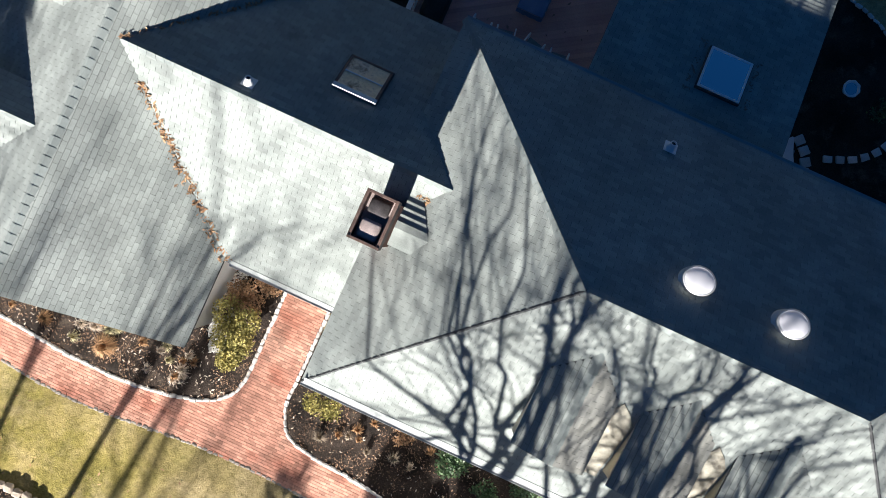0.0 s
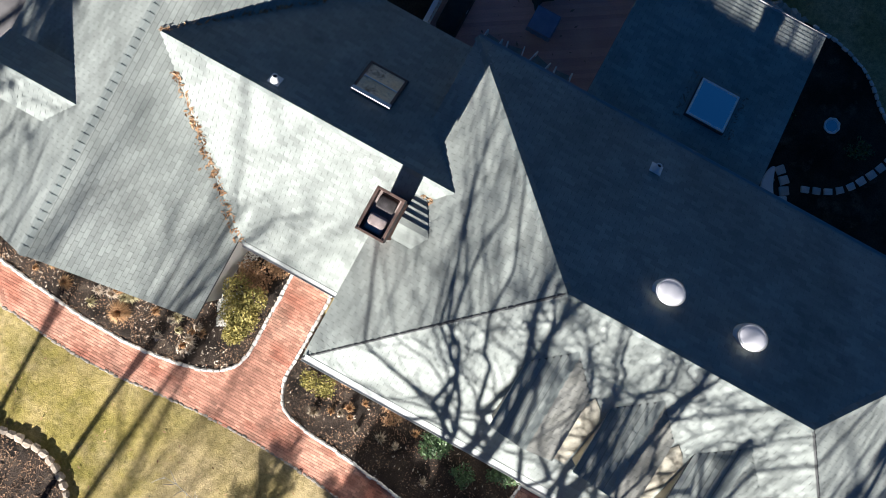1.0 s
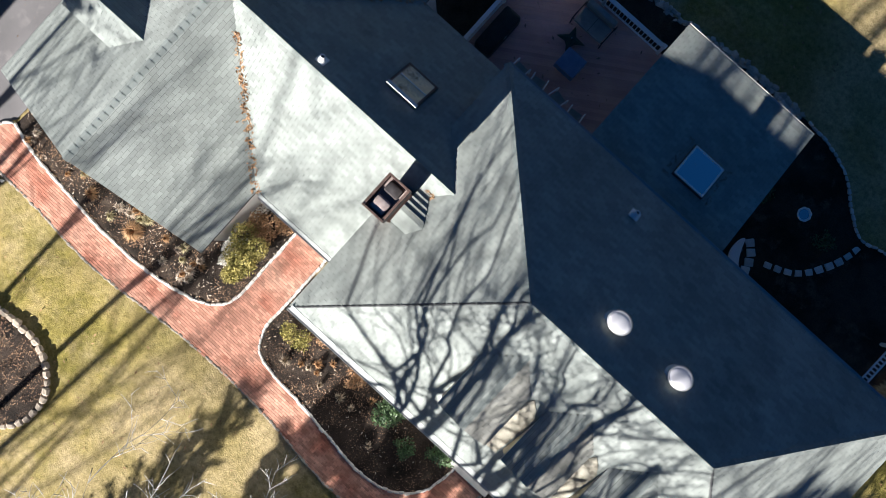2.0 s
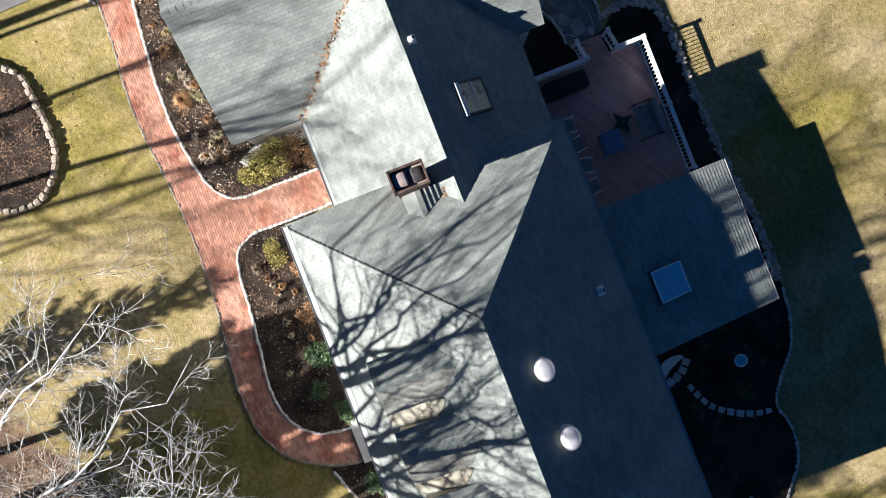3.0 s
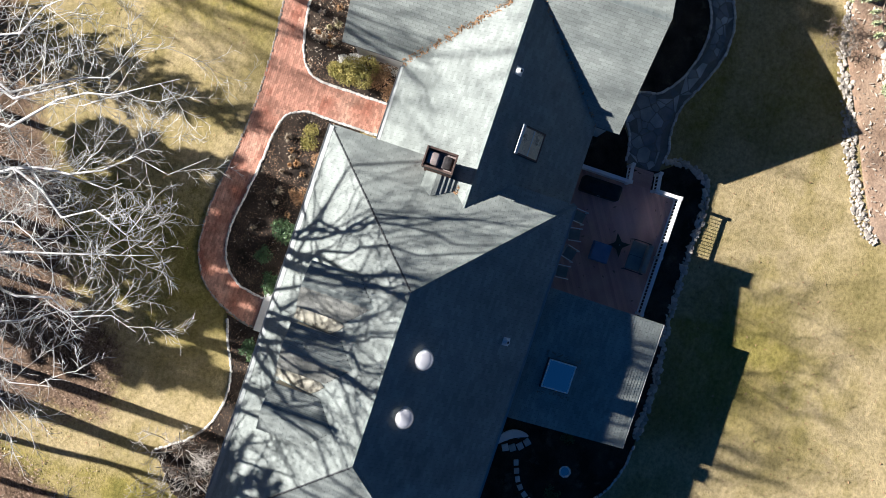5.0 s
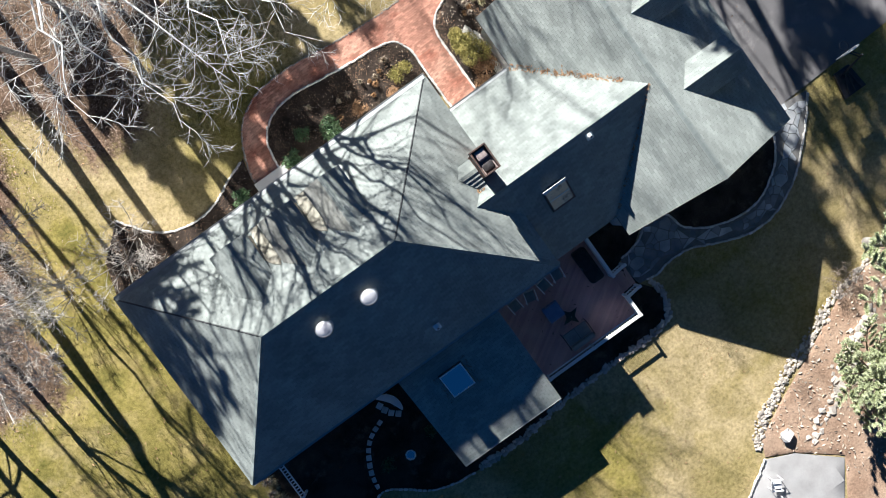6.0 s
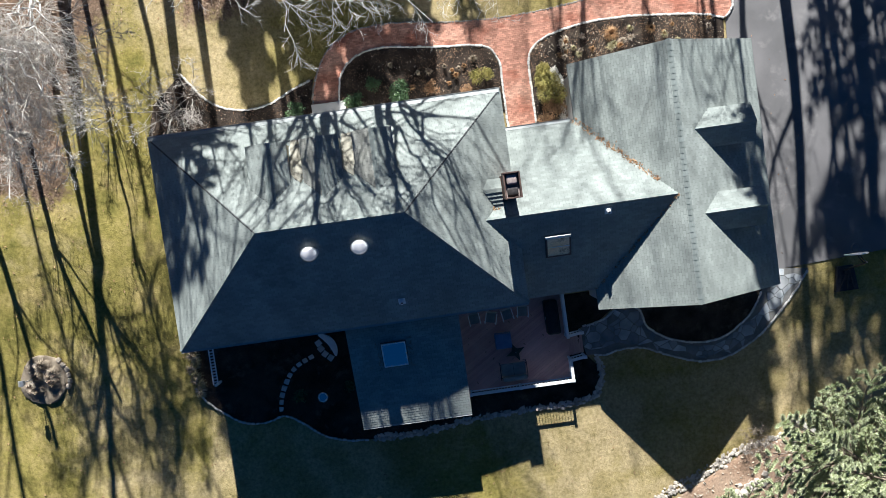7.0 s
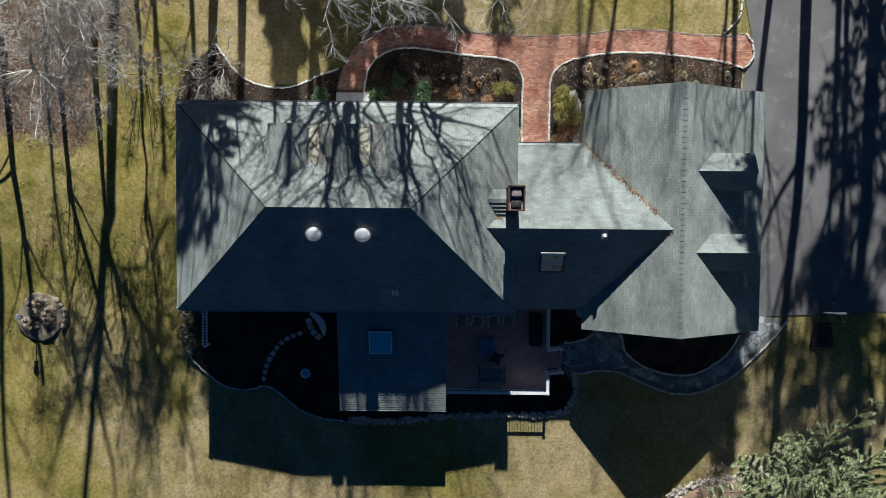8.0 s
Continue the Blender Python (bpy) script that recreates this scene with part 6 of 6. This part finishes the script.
# basketball hoop at the end of the drive
hoop = empty("basketball_hoop", "portable basketball hoop with fan-shaped backboard", "basketball hoop")
g = -0.5
bm = bmesh.new()
v, f = slab([(21.2, -5.75, g + 0.20), (21.0, -7.15, g + 0.12), (22.3, -7.15, g + 0.12), (22.1, -5.75, g + 0.20)], 0.16)
link("base", mesh_of("base", v, f, METALDARK), hoop, "dark water-filled base")
for a, b in (((21.28, -7.0), (21.6, -5.85)), ((21.66, -7.05), (21.65, -5.85)), ((22.03, -7.0), (21.7, -5.85))):
    part("brace", tube(bmesh.new(), (*a, g + 0.16), (*b, g + 0.5), 0.03), METALDARK, hoop)
part("pole", tube(bmesh.new(), (21.57, -6.0, g + 0.2), (21.45, -5.35, 2.2), 0.05), METALDARK, hoop)
part("arm", tube(bmesh.new(), (21.45, -5.4, 2.15), (21.1, -4.92, 2.2), 0.035), METALDARK, hoop)
part("arm", tube(bmesh.new(), (21.47, -5.45, 1.9), (21.1, -4.92, 1.95), 0.035), METALDARK, hoop)
ring = [(-0.58, 1.75), (0.58, 1.75)] + [(0.58 * math.cos(a), 1.93 + 0.5 * math.sin(a)) for a in [math.pi * k / 12 for k in range(13)]]
v = [(21.1 + x, y, z) for y in (-4.86, -4.9) for x, z in ring]
n = len(ring)
link("backboard", mesh_of("backboard", v, [tuple(range(n)), tuple(range(2 * n - 1, n - 1, -1))] + [(i, i + n, (i + 1) % n + n, (i + 1) % n) for i in range(n)], WHITE), hoop, "white fan-shaped backboard")
bm = bmesh.new()
pts = [Vector((21.1 + 0.225 * math.cos(a), -4.55 + 0.225 * math.sin(a), 1.92)) for a in [2 * math.pi * k / 20 for k in range(21)]]
for a, b in zip(pts, pts[1:]):
    tube(bm, a, b, 0.012, seg=6)
part("rim", bm, METALDARK, hoop)
# bird house on a pole
bh = empty("bird_house", "white bird house on a thin metal pole", "bird house")
part("pole", tube(bmesh.new(), (-23.55, -5.65, -0.55), (-23.55, -5.65, 0.95), 0.025), METALPALE, bh)
bm = boxes((-23.67, -23.43, -5.77, -5.53, 0.9, 1.12))
part("box", bm, WHITE, bh)
v = [(-23.7, -5.8, 1.12), (-23.4, -5.8, 1.12), (-23.4, -5.5, 1.12), (-23.7, -5.5, 1.12), (-23.55, -5.8, 1.27), (-23.55, -5.5, 1.27)]
link("roof", mesh_of("roof", v, [(0, 1, 4), (1, 2, 5, 4), (2, 3, 5), (3, 0, 4, 5), (3, 2, 1, 0)], METALPALE), bh)
# patio furniture at the far garden
tagged(link("white_boulder", stone_mesh("white_boulder", 0.6, 0.55, 0.35, CONCRETE, 77, 0.3), None, "", pose(8.55, -19.75, -0.53)), "rounded white boulder on bare earth", "rock")


def lounge(x, y, rot):
    t = empty("garden_chair", "white moulded garden chair on patio", "chair", "white chairs on the patio")
    part("seat", boxes((-0.25, 0.25, -0.25, 0.25, 0.36, 0.40), bevel=0.015), WHITE, t)
    v, f = slab([(-0.25, 0.23, 0.4), (0.25, 0.23, 0.4), (0.28, 0.5, 0.9), (-0.28, 0.5, 0.9)], 0.03)
    link("backrest", mesh_of("backrest", v, f, WHITE), t)
    for sx in (-0.29, 0.29):
        part("arm", boxes((sx - 0.035, sx + 0.035, -0.27, 0.33, 0.58, 0.61), bevel=0.01), WHITE, t)
        for sy in (-0.24, 0.24):
            part("leg", tube(bmesh.new(), (sx, sy * 1.1, 0), (sx, sy, 0.6), 0.022, seg=6), WHITE, t)
    t.matrix_basis = pose(x, y, -0.49, 0, 0, rot)
    return t


lc = lounge(6.6, -21.4, 60)
for x, y, a in ((5.1, -23.2, -40), (4.0, -23.7, 120), (6.3, -22.6, 200)):
    copy_thing(lc, pose(x, y, -0.49, 0, 0, a))


# ---- flagstones of the rear walk: an irregular net of single stones ----
def flagstones():
    r = random.Random(77)
    t = bpy.data.objects["flagstone_walk"]
    seeds = []
    tries = 0
    while len(seeds) < 300 and tries < 9000:
        tries += 1
        p = (r.uniform(6.7, 19.8), r.uniform(-10.1, -5.2))
        room = r.choice((0.13, 0.16, 0.2, 0.27)) if tries > 500 else 0.27
        if inside(p, FLAG_POLY) and all((p[0] - q[0]) ** 2 + (p[1] - q[1]) ** 2 > (room + q[2]) ** 2 for q in seeds):
            seeds.append((*p, room))
    for s in seeds:
        turn = r.uniform(0, 1.5)
        poly = [(s[0] + k * 1.9 * s[2] * math.cos(turn + a), s[1] + k * 1.9 * s[2] * math.sin(turn + a)) for a, k in ((0.5, 1.15), (1.2, 0.98), (2.1, 1.2), (3.0, 0.95), (3.8, 1.15), (4.7, 1.0), (5.5, 1.2))]
        for q in seeds:
            dx, dy = q[0] - s[0], q[1] - s[1]
            d2 = dx * dx + dy * dy
            if 0 < d2 < 1.4:
                d = math.sqrt(d2)
                cut = d * s[2] / (s[2] + q[2]) - 0.02
                poly = clip(poly, lambda p: cut - ((p[0] - s[0]) * dx + (p[1] - s[1]) * dy) / d)
        poly = [p for p in poly if inside(p, FLAG_POLY)] if any(not inside(p, FLAG_POLY) for p in poly) else poly
        if len(poly) < 3:
            continue
        z = gz(s[0], s[1])
        h = 0.045 + r.uniform(0, 0.012)
        v, f = slab([(x, y, z + h) for x, y in poly], 0.06)
        link("flagstone", mesh_of("flagstone", v, f, FLAG), t)


flagstones()


# ---- fallen leaves ----
def scatter(name, label, spots, size, mat, seed, lift=0.02):
    r = random.Random(seed)
    verts, faces = [], []
    for x, y, z in spots:
        a = r.uniform(0, 2 * math.pi)
        L = size * r.uniform(0.45, 1.5)
        c, s = math.cos(a) * L, math.sin(a) * L
        k = len(verts)
        w = r.uniform(0.28, 0.42)
        b = r.uniform(0.0, 0.5) * L
        verts += [(x - c, y - s, z + lift), (x + s * w, y - c * w, z + lift + b), (x + c, y + s, z + lift + b * 0.6), (x - s * w, y + c * w, z + lift + 0.2 * b)]
        faces.append((k, k + 1, k + 2, k + 3))
    tagged(link(name, mesh_of(name, verts, faces, mat)), label, "leaves", "", "stuff")


def in_poly(poly, n, seed, dz):
    r = random.Random(seed)
    xs, ys = [p[0] for p in poly], [p[1] for p in poly]
    out = []
    while len(out) < n:
        p = (r.uniform(min(xs), max(xs)), r.uniform(min(ys), max(ys)))
        # leaves gather in drifts
        if inside(p, poly) and noise.noise(Vector((p[0] * 0.9, p[1] * 0.9, seed))) + r.uniform(-0.35, 0.5) > 0:
            out.append((*p, gz(*p) + dz))
    return out


BEDNW = l_nw + [(-6.1, 7.3), (-6.05, 5.9), (-14.2, 5.9), (-15.2, 6.3), (-14.6, 8.2)]
drift = in_poly(BED_E, 5200, 1, 0.09) + in_poly(BED_W, 4200, 2, 0.09) + in_poly(BEDNW, 1600, 3, 0.10)
scatter("fallen_leaves", "brown fallen leaves lying in the front beds", drift, 0.034, BEDLEAF, 1)
scatter("island_leaves", "brown leaves lying on the island bed", in_poly(l_is[:-1], 3200, 12, 0.13), 0.04, BEDLEAF, 12)
pale = in_poly(BED_E, 650, 4, 0.12) + in_poly(BED_W, 200, 5, 0.12) + in_poly(BEDNW, 90, 6, 0.12)
scatter("pale_leaves", "pale curled dead leaves in the front beds", pale, 0.045, PALELEAF, 2)
r = random.Random(9)
spots = []
while len(spots) < 60000:
    x, y = r.uniform(-30, -1), r.uniform(2.5, 26)
    a = litter_edge(x, y)
    if a + noise.noise(Vector((x * 0.5, y * 0.5, 2))) * 3 + r.gauss(0, 1.2) > 0.2:
        spots.append((x, y, gz(x, y)))
scatter("leaf_litter", "brown leaf litter under the bare trees", spots, 0.042, LITTERLEAF, 3)
scatter("pale_litter", "pale dry leaves among the litter", spots[::14], 0.045, PALELEAF, 5, 0.03)
spots = []
while len(spots) < 2200:
    x, y = r.uniform(-26, 20), r.uniform(-24, 20)
    if not (-14 < x < 17 and -12 < y < 11):
        spots.append((x, y, gz(x, y) - 0.01))
scatter("lawn_leaves", "scattered brown leaves on the lawn", spots, 0.06, LEAFLITTER, 4)
# leaves caught in the roof valleys and on the deck
spots = []
for i in range(360):
    t = r.random()
    x = xgn + (xg - xgn) * t
    y = CN + (CY - CN) * t
    w = r.gauss(0, 0.05 + 0.05 * (1 - t))
    z = GR - GWS * (GX - x)
    if t < 0.82:
        spots.append((x + w, y + w * 0.6, z + 0.03 + abs(w) * 0.5))
for i in range(40):
    spots.append((2.55 + r.gauss(0, 0.1), 0.02 + r.gauss(0, 0.09), Z_E + MSL * (MX1 - 2.55) + 0.05))
for i in range(130):
    t = r.random()
    spots.append((xg + (xgs - xg) * t + r.gauss(0, 0.04), CY + (CS - CY) * t + r.gauss(0, 0.04), GR - GWS * (GX - (xg + (xgs - xg) * t)) + 0.04))
scatter("valley_leaves", "rust-coloured leaves caught in the roof valley", spots, 0.06, LEAFLITTER, 6, 0.015)
spots = [(r.uniform(0.4, 5.6), r.uniform(-9.5, -5.3), DZ) for i in range(46)]
scatter("deck_leaves", "dark curled leaves lying on the deck", spots, 0.07, DARKTWIG, 7, 0.01)
spots = [(-3.35 + 0.85 * sx + r.gauss(0, 0.06), -6.48 + r.uniform(-0.8, 0.8), SZ0 + ssl * (-6.48 - SY0) + 0.22 + 0) for i in range(30) for sx in (-1, 1)]
spots = [(x, y, SZ0 + ssl * (y - SY0)) for x, y, z in spots]
scatter("skylight_leaves", "dark leaves gathered round the skylight", spots, 0.05, DARKTWIG, 8, 0.03)
spots = [(r.uniform(8, 20), r.uniform(-24, -15), -0.5) for i in range(1500)]
spots = [p for p in spots if inside(p[:2], EARTH_POLY)]
scatter("earth_litter", "straw and bits on the bare earth", spots, 0.09, PALELEAF, 10, 0.04)


# ---- single pieces: bricks of the walk and shingles of the garage roof ----
def walk_bricks():
    r = random.Random(4)
    v, f = slab([(-0.096, -0.046, 0.0), (0.096, -0.046, 0.0), (0.096, 0.046, 0.0), (-0.096, 0.046, 0.0)], 0.03)
    one = mesh_of("brick", v, f[:1] + f[2:], BRICK_ONE)
    t = bpy.data.objects["path"]
    verts, faces, picked = [], [], 0
    y, row = 4.0, 0
    while y < 11.0:
        x = -6.3 + 0.1 * (row % 2)
        while x < 17.2:
            p = (x + r.uniform(-0.004, 0.004), y + r.uniform(-0.003, 0.003))
            if inside(p, PATH_POLY):
                z = 0.045 + r.uniform(0, 0.006)
                if picked < 300 and 4.0 < x < 8.3 and 7.3 < y < 10.4:
                    picked += 1
                    link("brick", one, t, "", pose(p[0], p[1], z, r.uniform(-1, 1), r.uniform(-1, 1), r.uniform(-1.5, 1.5)))
                else:
                    k = len(verts)
                    verts += [(p[0] + q[0], p[1] + q[1], z + q[2]) for q in v]
                    faces += [tuple(i + k for i in g) for g in f[:1] + f[2:]]
            x += 0.2
        y += 0.1
        row += 1
    tagged(link("bricks", mesh_of("bricks", verts, faces, BRICK), t), kind="stuff")


walk_bricks()
for poly, seed, apart, holder in PENDING:
    sv, sf = shingle_quads(poly, seed=seed, keep=apart)
    for k in range(0, len(sv), 6):
        c = (sv[k] + sv[k + 2]) / 2
        me = mesh_of("shingle", [q - c for q in sv[k:k + 6]], [(0, 1, 2, 3), (4, 5, 1, 0), (4, 0, 3), (5, 2, 1)], SHINGLE_ONE)
        link("shingle", me, holder, "", Matrix.Translation(c))
